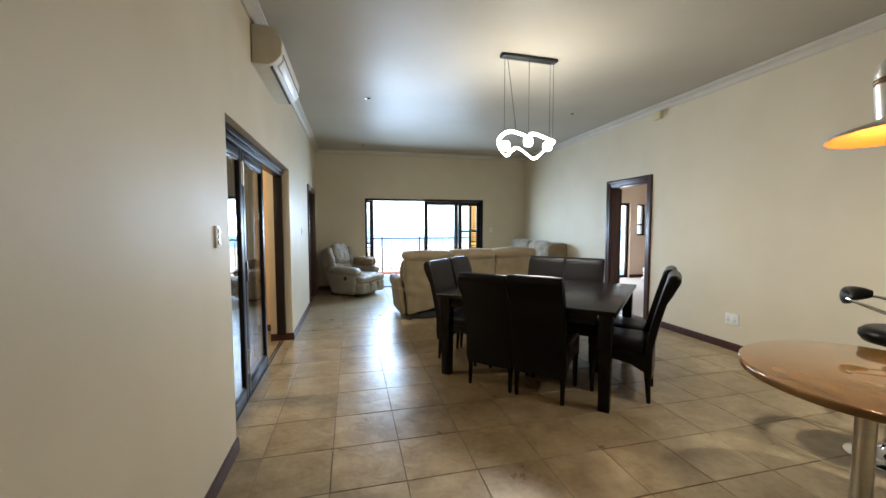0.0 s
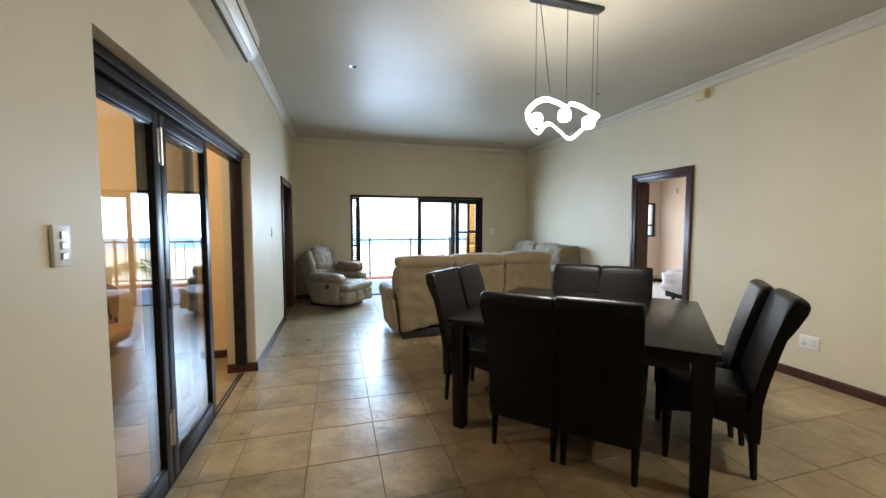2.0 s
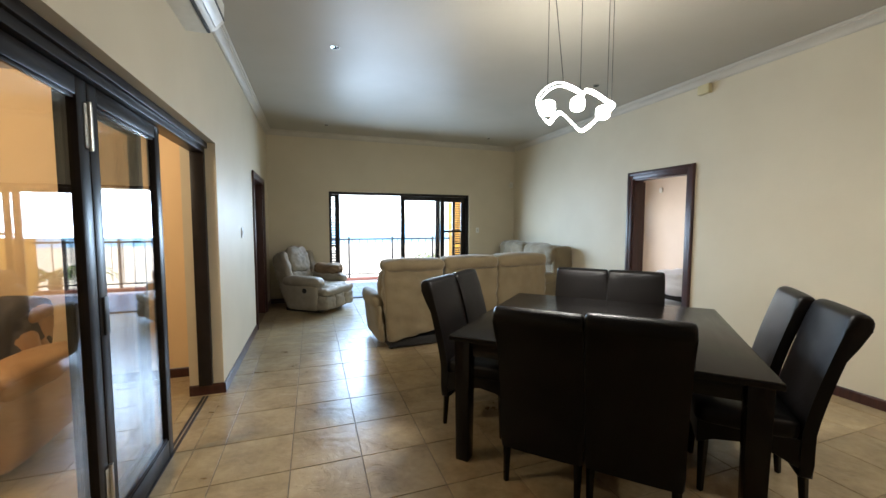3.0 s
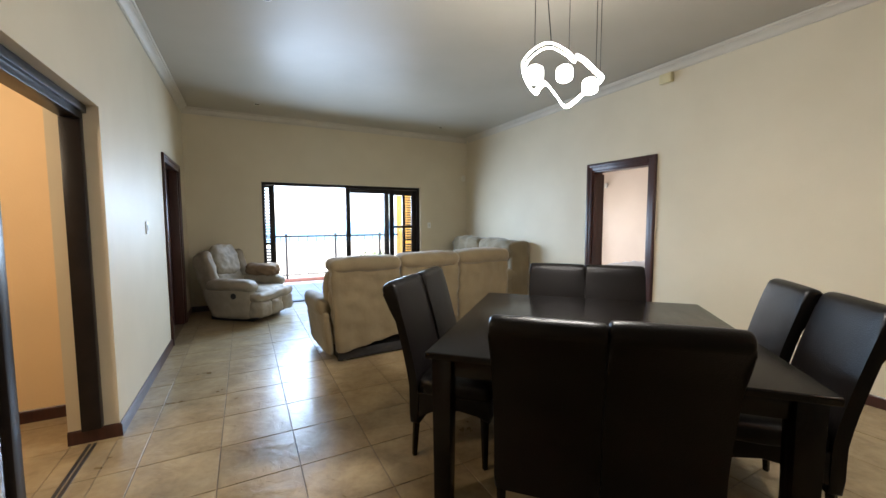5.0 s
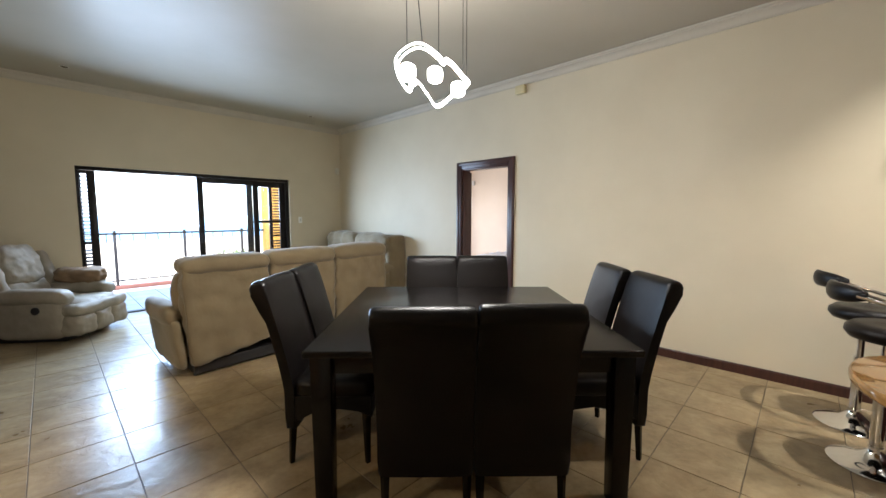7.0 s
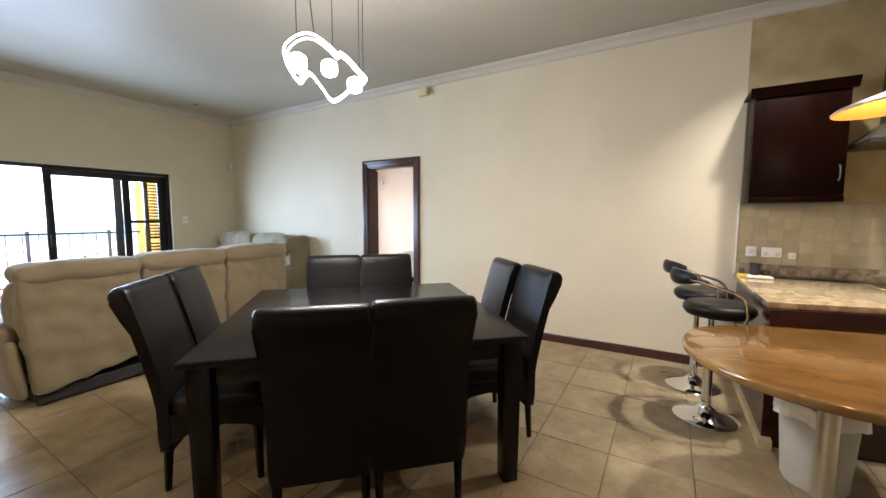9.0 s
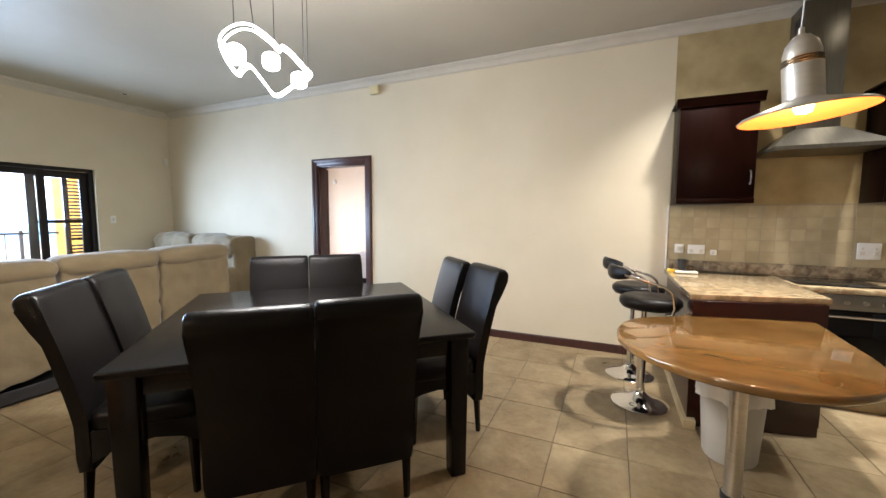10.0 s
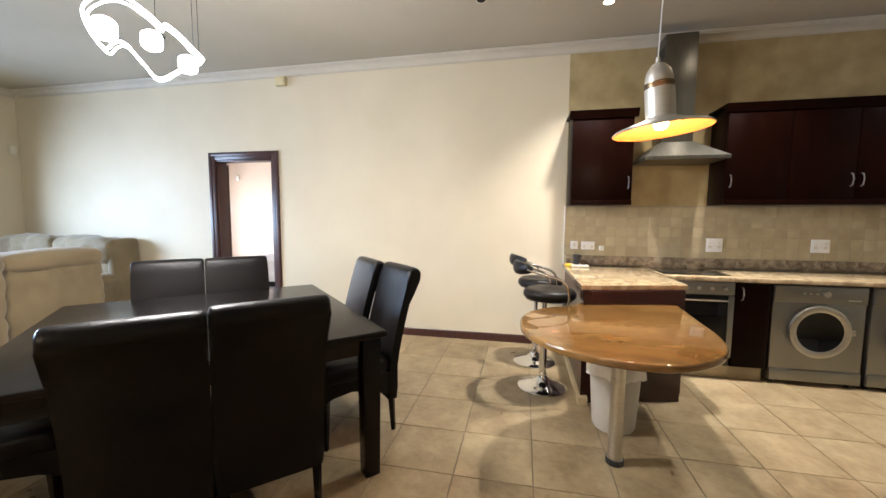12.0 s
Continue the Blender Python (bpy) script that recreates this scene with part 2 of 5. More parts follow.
M_AMBER = mat("amber_shade_lining", (0.75, 0.17, 0.02), 0.4, colour2=(0.70, 0.15, 0.018), scale=4)

# ---- builders ----


def box(bm, a, b, bevel=0.0, seg=2, m=None):
    lo, hi = [min(p, q) for p, q in zip(a, b)], [max(p, q) for p, q in zip(a, b)]
    r = bmesh.ops.create_cube(bm, size=1.0)
    size = [q - p for p, q in zip(lo, hi)]
    mid = [(p + q) / 2 for p, q in zip(lo, hi)]
    bmesh.ops.scale(bm, vec=size, verts=r["verts"])
    bmesh.ops.translate(bm, vec=mid, verts=r["verts"])
    verts = r["verts"]
    if bevel:
        e = list({e for v in verts for e in v.link_edges})
        got = bmesh.ops.bevel(bm, geom=e, offset=min(bevel, min(size) * 0.49), segments=seg, profile=0.5, affect="EDGES")
        verts = list({v for f in got["faces"] for v in f.verts} | {v for v in verts if v.is_valid})
    if m is not None:
        bmesh.ops.transform(bm, matrix=m, verts=verts)
    return verts


def rod(bm, a, b, r1, r2=None, seg=20, caps=True):
    a, b = Vector(a), Vector(b)
    d = b - a
    r = bmesh.ops.create_cone(bm, cap_ends=caps, segments=seg, radius1=r1, radius2=r1 if r2 is None else r2, depth=d.length)
    m = Matrix.Translation((a + b) / 2) @ d.to_track_quat("Z", "Y").to_matrix().to_4x4()
    bmesh.ops.transform(bm, matrix=m, verts=r["verts"])
    return r["verts"]


def lathe(bm, profile, centre=(0, 0, 0), seg=40, m=None):
    """Turns (radius, height) pairs round the z axis."""
    rings = []
    for r, z in profile:
        if r < 1e-5:
            rings.append([bm.verts.new((0, 0, z))])
        else:
            rings.append([bm.verts.new((r * math.cos(2 * math.pi * k / seg), r * math.sin(2 * math.pi * k / seg), z)) for k in range(seg)])
    for p, q in zip(rings, rings[1:]):
        for k in range(seg):
            j = (k + 1) % seg
            if len(p) == 1 and len(q) == 1:
                continue
            if len(p) == 1:
                bm.faces.new((p[0], q[k], q[j]))
            elif len(q) == 1:
                bm.faces.new((p[k], p[j], q[0]))
            else:
                bm.faces.new((p[k], p[j], q[j], q[k]))
    verts = [v for r in rings for v in r]
    bmesh.ops.transform(bm, matrix=(Matrix.Translation(centre) if m is None else m), verts=verts)
    return verts


def prism(bm, outline, lo, hi, axis="x", bevel=0.0):
    """A closed outline pushed along an axis. For x the outline is (y, z); y: (x, z); z: (x, y)."""
    def at(p, h):
        return {"x": (h, p[0], p[1]), "y": (p[0], h, p[1]), "z": (p[0], p[1], h)}[axis]
    one = [bm.verts.new(at(p, lo)) for p in outline]
    two = [bm.verts.new(at(p, hi)) for p in outline]
    faces = [bm.faces.new(one), bm.faces.new(two[::-1])]
    k = len(one)
    for i in range(k):
        faces.append(bm.faces.new((one[i], two[i], two[(i + 1) % k], one[(i + 1) % k])))
    bmesh.ops.recalc_face_normals(bm, faces=faces)
    if bevel:
        rim = [e for f in faces[:2] for e in f.edges]
        bmesh.ops.bevel(bm, geom=rim, offset=bevel, segments=3, profile=0.5, affect="EDGES")
    return one + two


def tube(bm, points, r, seg=10, closed=False):
    pts = [Vector(p) for p in points]
    n = len(pts)
    rings = []
    for i, p in enumerate(pts):
        a = pts[(i - 1) % n] if (closed or i) else p
        b = pts[(i + 1) % n] if (closed or i < n - 1) else p
        q = (b - a).to_track_quat("Z", "Y").to_matrix()
        rings.append([bm.verts.new(p + q @ Vector((r * math.cos(2 * math.pi * k / seg), r * math.sin(2 * math.pi * k / seg), 0))) for k in range(seg)])
    for i in range(n if closed else n - 1):
        p, q = rings[i], rings[(i + 1) % n]
        off = 0
        if closed and i == n - 1:
            off = min(range(seg), key=lambda o: (q[o].co - p[0].co).length)
        for k in range(seg):
            bm.faces.new((p[k], p[(k + 1) % seg], q[(k + 1 + off) % seg], q[(k + off) % seg]))
    if not closed:
        bm.faces.new(rings[0][::-1])
        bm.faces.new(rings[-1])


WHOLE = {"leaf", "sliding_leaf", "fixed_leaf", "door", "shade", "cord", "vent", "panel_gap", "shade_ring", "track", "base", "casing", "tub"}


def islands(bm):
    """The separate pieces of a mesh, as lists of faces."""
    left, found = set(bm.faces), []
    while left:
        stack = [left.pop()]
        piece = list(stack)
        while stack:
            for e in stack.pop().edges:
                for f in e.link_faces:
                    if f in left:
                        left.remove(f)
                        stack.append(f)
                        piece.append(f)
        found.append(piece)
    return found


def make(name, bm, material, parent=None, smooth=0.0, m=None):
    if parent and name not in WHOLE:
        pieces = islands(bm)
        if 1 < len(pieces) <= 14:
            first = None
            for piece in pieces:
                part = bmesh.new()
                at = {v: part.verts.new(v.co) for v in {v for f in piece for v in f.verts}}
                for f in piece:
                    part.faces.new([at[v] for v in f.verts])
                ob = make(name, part, material, parent, smooth, m)
                first = first or ob
            bm.free()
            return first
    bmesh.ops.recalc_face_normals(bm, faces=bm.faces)
    me = bpy.data.meshes.new(name)
    bm.to_mesh(me)
    bm.free()
    me.materials.append(material)
    if smooth:
        me.shade_smooth()
        me.set_sharp_from_angle(angle=radians(smooth))
    ob = new(name, me)
    if parent:
        ob.parent = parent
    if m is not None:
        ob.matrix_basis = m
    return ob


def boxes(name, material, *items, bevel=0.0, parent=None, smooth=0.0, seg=2):
    bm = bmesh.new()
    for a, b in items:
        box(bm, a, b, bevel, seg)
    return make(name, bm, material, parent, smooth or (35 if bevel else 0))


def thing(name, label, category, m=None, group="", kind=""):
    ob = new(name)
    ob.empty_display_size = 0.1
    if m is not None:
        ob.matrix_basis = m
    return tagged(ob, label, category, group, kind)


def structure(ob, label, category):
    return tagged(ob, label, category, kind="structure")


def soft_block(bm, a, b, round_=0.06, puff=0.0, wrinkle=0.0, cuts=6, seed=0.0, m=None):
    """An upholstered block: a rounded, subdivided box that bulges and wrinkles a little."""
    tmp = bmesh.new()
    box(tmp, a, b)
    bmesh.ops.subdivide_edges(tmp, edges=tmp.edges[:], cuts=cuts, use_grid_fill=True)
    lo, hi = Vector([min(p, q) for p, q in zip(a, b)]), Vector([max(p, q) for p, q in zip(a, b)])
    mid, half = (lo + hi) / 2, (hi - lo) / 2
    r = min(round_, min(half) * 0.98)
    for v in tmp.verts:
        d = v.co - mid
        inner = Vector([max(-(half[k] - r), min(half[k] - r, d[k])) for k in range(3)])
        out = d - inner
        if out.length > 1e-6:
            co = inner + out.normalized() * r
        else:
            co = d
        u = Vector([co[k] / half[k] for k in range(3)])
        bulge = (1 - u.x ** 2 * 0.999) * (1 - u.y ** 2 * 0.999) + (1 - u.y ** 2 * 0.999) * (1 - u.z ** 2 * 0.999) + (1 - u.x ** 2 * 0.999) * (1 - u.z ** 2 * 0.999)
        way = out.normalized() if out.length > 1e-6 else Vector((0, 0, 0))
        co = co + way * (puff * bulge)
        if wrinkle:
            p = Vector((co.x * 7 + seed, co.y * 7, co.z * 9))
            co = co + way * (wrinkle * (noise.noise(p) + 0.6 * noise.noise(p * 2.3) - 0.7 * abs(noise.noise(p * 1.4 + Vector((9, 3, 5))))))
        v.co = mid + co
    if m is not None:
        bmesh.ops.transform(tmp, matrix=m, verts=tmp.verts)
    me = bpy.data.meshes.new("tmp")
    tmp.to_mesh(me)
    tmp.free()
    bm.from_mesh(me)
    bpy.data.meshes.remove(me)

# ---- large structure ----
XL, XR, YF, YB, ZC = -0.83, 4.21, 9.03, -3.4, 3.16
WT = 0.26
# left wall with the folding-door opening and the passage door
LO0, LO1, LOT = 2.69, 5.166, 2.155
LD0, LD1, LDT = 7.29, 8.32, 2.2
structure(boxes("wall_west", M_WALL,
                ((XL - WT, YB - WT, 0), (XL, LO0, ZC)), ((XL - WT, LO0, LOT), (XL, LO1, ZC)), ((XL - WT, LO1, 0), (XL, LD0, ZC)),
                ((XL - WT, LD0, LDT), (XL, LD1, ZC)), ((XL - WT, LD1, 0), (XL, YF, ZC))),
          "cream painted plaster wall with two openings", "wall")
# right wall with the bedroom door
RD0, RD1, RDT = 4.855, 5.682, 2.11
structure(boxes("wall_east", M_WALL,
                ((XR, YB - WT, 0), (XR + 0.16, RD0, ZC)), ((XR, RD0, RDT), (XR + 0.16, RD1, ZC)), ((XR, RD1, 0), (XR + 0.16, YF, ZC))),
          "cream painted plaster wall with a bedroom doorway", "wall")
# far wall with the balcony door
BW0, BW1, BWT = 0.235, 3.13, 2.09
structure(boxes("wall_north", M_WALL,
                ((XL - WT, YF, 0), (BW0, YF + 0.24, ZC)), ((BW0, YF, BWT), (BW1, YF + 0.24, ZC)), ((BW1, YF, 0), (XR + 0.16, YF + 0.24, ZC))),
          "cream painted wall round a wide balcony door", "wall")
structure(boxes("wall_south", M_WALL, ((XL, YB - WT, 0), (XR, YB, ZC))), "cream painted plaster wall", "wall")
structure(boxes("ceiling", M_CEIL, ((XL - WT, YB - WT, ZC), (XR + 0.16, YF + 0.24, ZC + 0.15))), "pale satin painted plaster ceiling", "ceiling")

# floor: a screed in grout colour, tiles laid on it at the end of the file
floor = structure(boxes("floor", M_GROUT, ((XL - WT, YB - WT, -0.15), (XR + 0.16, YF + 0.24, -0.006))), "beige ceramic tiled floor with brown grout", "floor")

# cornice: stepped cove round the room
COVE = [(0, 0), (0, -0.092), (0.014, -0.092), (0.014, -0.078), (0.006, -0.075), (0.012, -0.062), (0.026, -0.047), (0.048, -0.034), (0.066, -0.028), (0.068, -0.014), (0.082, -0.014), (0.088, -0.008), (0.088, 0)]


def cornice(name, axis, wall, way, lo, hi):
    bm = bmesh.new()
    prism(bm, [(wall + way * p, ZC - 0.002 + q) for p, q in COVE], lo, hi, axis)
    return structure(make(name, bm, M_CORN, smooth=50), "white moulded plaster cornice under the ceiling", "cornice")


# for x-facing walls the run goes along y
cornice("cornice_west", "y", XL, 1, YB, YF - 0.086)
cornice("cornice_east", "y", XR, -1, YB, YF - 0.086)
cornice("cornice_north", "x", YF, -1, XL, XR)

# skirting
SK = [(0, 0), (0, 0.085), (0.008, 0.09), (0.014, 0.082), (0.016, 0.07), (0.018, 0.0)]


def skirting(name, axis, wall, way, lo, hi, material=None):
    bm = bmesh.new()
    prism(bm, [(wall + way * p, q) for p, q in SK], lo, hi, axis)
    return structure(make(name, bm, material or M_DARKWOOD, smooth=40), "dark stained timber skirting board", "baseboard")


skirting("baseboard_west_near", "y", XL, 1, YB, LO0)
skirting("baseboard_west_mid", "y", XL, 1, LO1 - 0.018, LD0 - 0.09)
skirting("baseboard_west_far", "y", XL, 1, LD1 + 0.09, YF)
skirting("baseboard_east_near", "y", XR, -1, 1.36, RD0 - 0.09)
skirting("baseboard_east_far", "y", XR, -1, RD1 + 0.09, YF)
skirting("baseboard_north_left", "x", YF, -1, XL, BW0)
skirting("baseboard_north_right", "x", YF, -1, BW1, XR)
skirting("baseboard_reveal", "x", LO1, -1, XL - WT, XL)

# hall behind the folding doors
HX, HY0, HY1, HZ = -4.3, 0.9, 5.68, 2.75
XH = XL - WT
structure(boxes("hall_wall_north", M_HALL, ((HX - 0.2, HY1, 0), (XH, HY1 + 0.2, HZ))), "apricot painted hall wall", "wall")
structure(boxes("hall_wall_west", M_HALL, ((HX - 0.2, HY0, 0), (HX, HY1, HZ))), "apricot painted hall wall", "wall")
structure(boxes("hall_wall_south", M_HALL, ((HX - 0.2, HY0 - 0.2, 0), (XH, HY0, HZ))), "apricot painted hall wall", "wall")
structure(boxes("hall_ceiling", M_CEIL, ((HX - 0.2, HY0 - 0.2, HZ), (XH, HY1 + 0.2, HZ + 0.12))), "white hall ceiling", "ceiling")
hall_floor = structure(boxes("hall_floor", M_GROUT, ((HX - 0.2, HY0 - 0.2, -0.15), (XH, HY1 + 0.2, -0.006))), "beige tiled hall floor", "floor")
skirting("baseboard_hall", "x", HY1, -1, HX, XH)
lamp("hall_ceiling_light", "POINT", (-2.4, 3.9, 2.45), 17, (1.0, 0.80, 0.52), 0.12)

# bedroom behind the east doorway
BX0, BX1, BY0 = XR + 0.16, 8.0, 4.2
structure(boxes("bedroom_wall_north", M_BEDWALL,
                ((BX0, YF, 0), (4.9, YF + 0.24, 2.8)), ((4.9, YF, 2.07), (7.42, YF + 0.24, 2.8)), ((7.42, YF, 0), (7.64, YF + 0.24, 2.8)),
                ((7.64, YF, 0), (7.93, YF + 0.24, 1.17)), ((7.64, YF, 2.04), (7.93, YF + 0.24, 2.8)), ((7.93, YF, 0), (BX1 + 0.2, YF + 0.24, 2.8))),
          "pale painted bedroom wall with a glazed door and a small window", "wall")
structure(boxes("bedroom_wall_east", M_BEDWALL, ((BX1, BY0, 0), (BX1 + 0.2, YF, 2.8))), "pale painted bedroom wall", "wall")
structure(boxes("bedroom_wall_south", M_BEDWALL, ((BX0, BY0 - 0.2, 0), (BX1 + 0.2, BY0, 2.8))), "pale painted bedroom wall", "wall")
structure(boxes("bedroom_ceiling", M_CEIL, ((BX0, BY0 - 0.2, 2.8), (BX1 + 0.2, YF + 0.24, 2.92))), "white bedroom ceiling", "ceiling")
structure(boxes("bedroom_floor", M_CARPET, ((BX0, BY0 - 0.2, -0.15), (BX1 + 0.2, YF + 0.24, 0.0))), "pale carpeted bedroom floor", "floor")
skirting("baseboard_bedroom", "x", YF, -1, 7.42, BX1)
skirting("baseboard_bedroom_east", "y", BX1, -1, BY0, YF - 0.02)

# balcony, columns and sea
structure(boxes("balcony_floor", M_BALC, ((-3.0, YF + 0.24, -0.2), (9.0, 11.7, -0.012))), "grey tiled balcony floor", "balcony")
structure(boxes("balcony_column", M_YELLOW, ((3.61, 11.25, -0.2), (3.95, 11.7, 3.4)), bevel=0.01), "ochre plastered balcony column", "column")
structure(boxes("balcony_side_wall", M_YELLOW, ((3.75, YF + 0.24, -0.2), (3.95, 11.25, 3.4))), "ochre plastered side wall of the balcony", "wall")
structure(boxes("balcony_kerb", M_TERRA, ((-3.0, 11.5, -0.012), (3.61, 11.68, 0.06)), bevel=0.01), "low terracotta upstand under the railing", "kerb")
bm = bmesh.new()
bmesh.ops.create_circle(bm, cap_ends=True, segments=64, radius=4500)
structure(make("sea", bm, M_SEA, m=pose(0, 0, -10.3)), "blue sea reaching the horizon", "water")

# beach below the house
bm = bmesh.new()
pts = [(x, 215 + 14 * math.sin(x * 0.011) + 6 * math.sin(x * 0.037)) for x in range(-900, 901, 50)]
near = [bm.verts.new((x, -60, 0)) for x, y in pts]
shore = [bm.verts.new((x, y, 0)) for x, y in pts]
for k in range(len(pts) - 1):
    bm.faces.new((near[k], near[k + 1], shore[k + 1], shore[k]))
structure(make("ground", bm, M_SAND, m=pose(0, 0, -10)), "pale sandy ground and beach below the house", "ground")

# ---- doors and windows ----


def bar_frame(bm, x0, x1, z0, z1, y, w, d, bevel=0.004):
    """Four bars of a frame in the plane y."""
    box(bm, (x0, y - d / 2, z0), (x0 + w, y + d / 2, z1), bevel)
    box(bm, (x1 - w, y - d / 2, z0), (x1, y + d / 2, z1), bevel)
    box(bm, (x0 + w, y - d / 2, z1 - w), (x1 - w, y + d / 2, z1), bevel)
    box(bm, (x0 + w, y - d / 2, z0), (x1 - w, y + d / 2, z0 + w), bevel)


def pane(parent, x0, x1, z0, z1, y, material, name="pane"):
    ob = boxes(name, material, ((x0, y - 0.003, z0), (x1, y + 0.003, z1)), parent=parent)
    ob.visible_shadow = False
    return ob


# balcony door: outer frame, sliding leaf left standing open, fixed side light
bd = structure(thing("door_balcony", "", ""), "dark bronze sliding balcony door standing open", "door")
bm = bmesh.new()
box(bm, (BW0, YF + 0.05, BWT - 0.05), (BW1, YF + 0.15, BWT), 0.004)
box(bm, (BW0, YF + 0.05, 0), (BW0 + 0.05, YF + 0.15, BWT - 0.05), 0.004)
box(bm, (BW1 - 0.05, YF + 0.05, 0), (BW1, YF + 0.15, BWT - 0.05), 0.004)
box(bm, (BW0 + 0.05, YF + 0.05, -0.004), (BW1 - 0.05, YF + 0.15, 0.012), 0.003)
make("frame", bm, M_ALU, bd, 35)
bm = bmesh.new()
bar_frame(bm, 1.64, 2.585, 0.014, BWT - 0.052, YF + 0.075, 0.085, 0.04)
make("sliding_leaf", bm, M_ALU, bd, 35)
pane(bd, 1.725, 2.50, 0.099, BWT - 0.137, YF + 0.075, M_CLEAR)
bm = bmesh.new()
bar_frame(bm, 2.40, 3.08, 0.014, BWT - 0.052, YF + 0.125, 0.10, 0.04)
box(bm, (2.50, YF + 0.105, 1.29), (2.98, YF + 0.145, 1.335), 0.003)
box(bm, (2.50, YF + 0.105, 0.60), (2.98, YF + 0.145, 0.645), 0.003)
make("fixed_leaf", bm, M_ALU, bd, 35)
for za, zb in ((1.335, BWT - 0.152), (0.645, 1.29), (0.114, 0.60)):
    pane(bd, 2.50, 2.98, za, zb, YF + 0.125, M_CLEAR)
boxes("pull_handle", M_BLACK, ((1.665, YF + 0.035, 0.98), (1.69, YF + 0.055, 1.14)), bevel=0.005, parent=bd)


def shutter(x0, x1, y, st0, st1):
    """A louvred security shutter leaf with stiles of two widths; its slats are parts."""
    sh = tagged(thing("louvred_shutter", "dark louvred security shutter folded beside the balcony door", "shutter"), group="shutters of the balcony door", kind="structure")
    z0, z1 = 0.014, BWT - 0.056
    bm = bmesh.new()
    box(bm, (x0, y - 0.016, z0), (x0 + st0, y + 0.016, z1), 0.003)
    box(bm, (x1 - st1, y - 0.016, z0), (x1, y + 0.016, z1), 0.003)
    for za, zb in ((z0, z0 + 0.06), (1.03, 1.07), (z1 - 0.045, z1)):
        box(bm, (x0 + st0, y - 0.015, za), (x1 - st1, y + 0.015, zb), 0.003)
    make("shutter_frame", bm, M_ALU, sh, 35)
    bm = bmesh.new()
    box(bm, (x0 + st0, -0.024, -0.004), (x1 - st1, 0.024, 0.004), 0.002, 1)
    first = make("slat", bm, M_ALU, sh, 35, pose(0, y, 0.1, 28))
    z = 0.15
    while z < BWT - 0.12:
        if not 1.0 < z < 1.1:
            ob = new("slat", first.data)
            ob.parent = sh
            ob.matrix_basis = pose(0, y, z, 28)
        z += 0.05
    return sh


shutter(BW0 + 0.012, BW0 + 0.195, YF + 0.03, 0.022, 0.088)
shutter(2.80, BW1 - 0.052, YF + 0.168, 0.06, 0.035)

# balcony railing
rail = tagged(thing("balcony_railing", "dark steel balcony railing with slim uprights", "railing"), kind="structure")
boxes("handrail", M_BLACK, ((-3.0, 11.56, 1.05), (3.61, 11.61, 1.09)), ((-3.0, 11.57, 0.14), (3.61, 11.60, 0.17)), bevel=0.004, parent=rail)
bm = bmesh.new()
for k in range(6):
    x = -2.6 + 1.14 * k
    box(bm, (x - 0.025, 11.56, 0.055), (x + 0.025, 11.61, 1.13), 0.004)
make("railing_post", bm, M_BLACK, rail, 35)
bm = bmesh.new()
rod(bm, (0, 0, 0.17), (0, 0, 1.05), 0.009, seg=6)
first = make("upright", bm, M_BLACK, rail, 40, pose(-2.9, 11.585, 0))
for k in range(1, 32):
    ob = new("upright", first.data)
    ob.parent = rail
    ob.matrix_basis = pose(-2.9 + 0.2 * k, 11.585, 0)

# folding glass doors to the hall
fd = structure(thing("door_folding", "", ""), "dark bronze folding glass doors partly open to the hall", "door")
FX = XL - 0.13
bm = bmesh.new()
box(bm, (FX - 0.05, LO0, LOT - 0.09), (FX + 0.05, LO1, LOT), 0.004)
box(bm, (FX - 0.07, LO0, LOT - 0.05), (FX + 0.07, LO1, LOT - 0.001), 0.004)
box(bm, (FX - 0.05, LO1 - 0.055, 0.092), (FX + 0.05, LO1, LOT - 0.09), 0.004)
box(bm, (FX - 0.05, LO0, 0), (FX + 0.05, LO0 + 0.05, LOT - 0.09), 0.004)
make("frame", bm, M_ALU, fd, 35)
bm = bmesh.new()
box(bm, (FX - 0.022, LO0 + 0.05, -0.002), (FX - 0.006, LO1 - 0.055, 0.006))
box(bm, (FX + 0.006, LO0 + 0.05, -0.002), (FX + 0.022, LO1 - 0.055, 0.006))
make("track", bm, M_BLACK, fd)


def leaf(y0, y1, x, turn=0.0):
    """One leaf, hinged at y0, standing along y."""
    w = y1 - y0
    z0, z1 = 0.014, LOT - 0.094
    m = Matrix.Translation((x, y0, 0)) @ pose(0, 0, 0, 0, 0, turn)
    bm = bmesh.new()
    st = 0.075
    box(bm, (-0.022, 0, z0), (0.022, st, z1), 0.004)
    box(bm, (-0.022, w - st, z0), (0.022, w, z1), 0.004)
    box(bm, (-0.022, st, z1 - st), (0.022, w - st, z1), 0.004)
    box(bm, (-0.022, st, z0), (0.022, w - st, z0 + 0.11), 0.004)
    box(bm, (0.0, st, z1 - st - 0.012), (0.014, w - st, z1 - st), 0.002)
    box(bm, (0.0, st, z0 + 0.11), (0.014, w - st, z0 + 0.122), 0.002)
    make("leaf", bm, M_ALU, fd, 35, m)
    g = boxes("pane", M_GLASS, ((-0.004, st, z0 + 0.11), (0.004, w - st, z1 - st)), parent=fd)
    g.matrix_basis = m
    g.visible_shadow = False
    return m


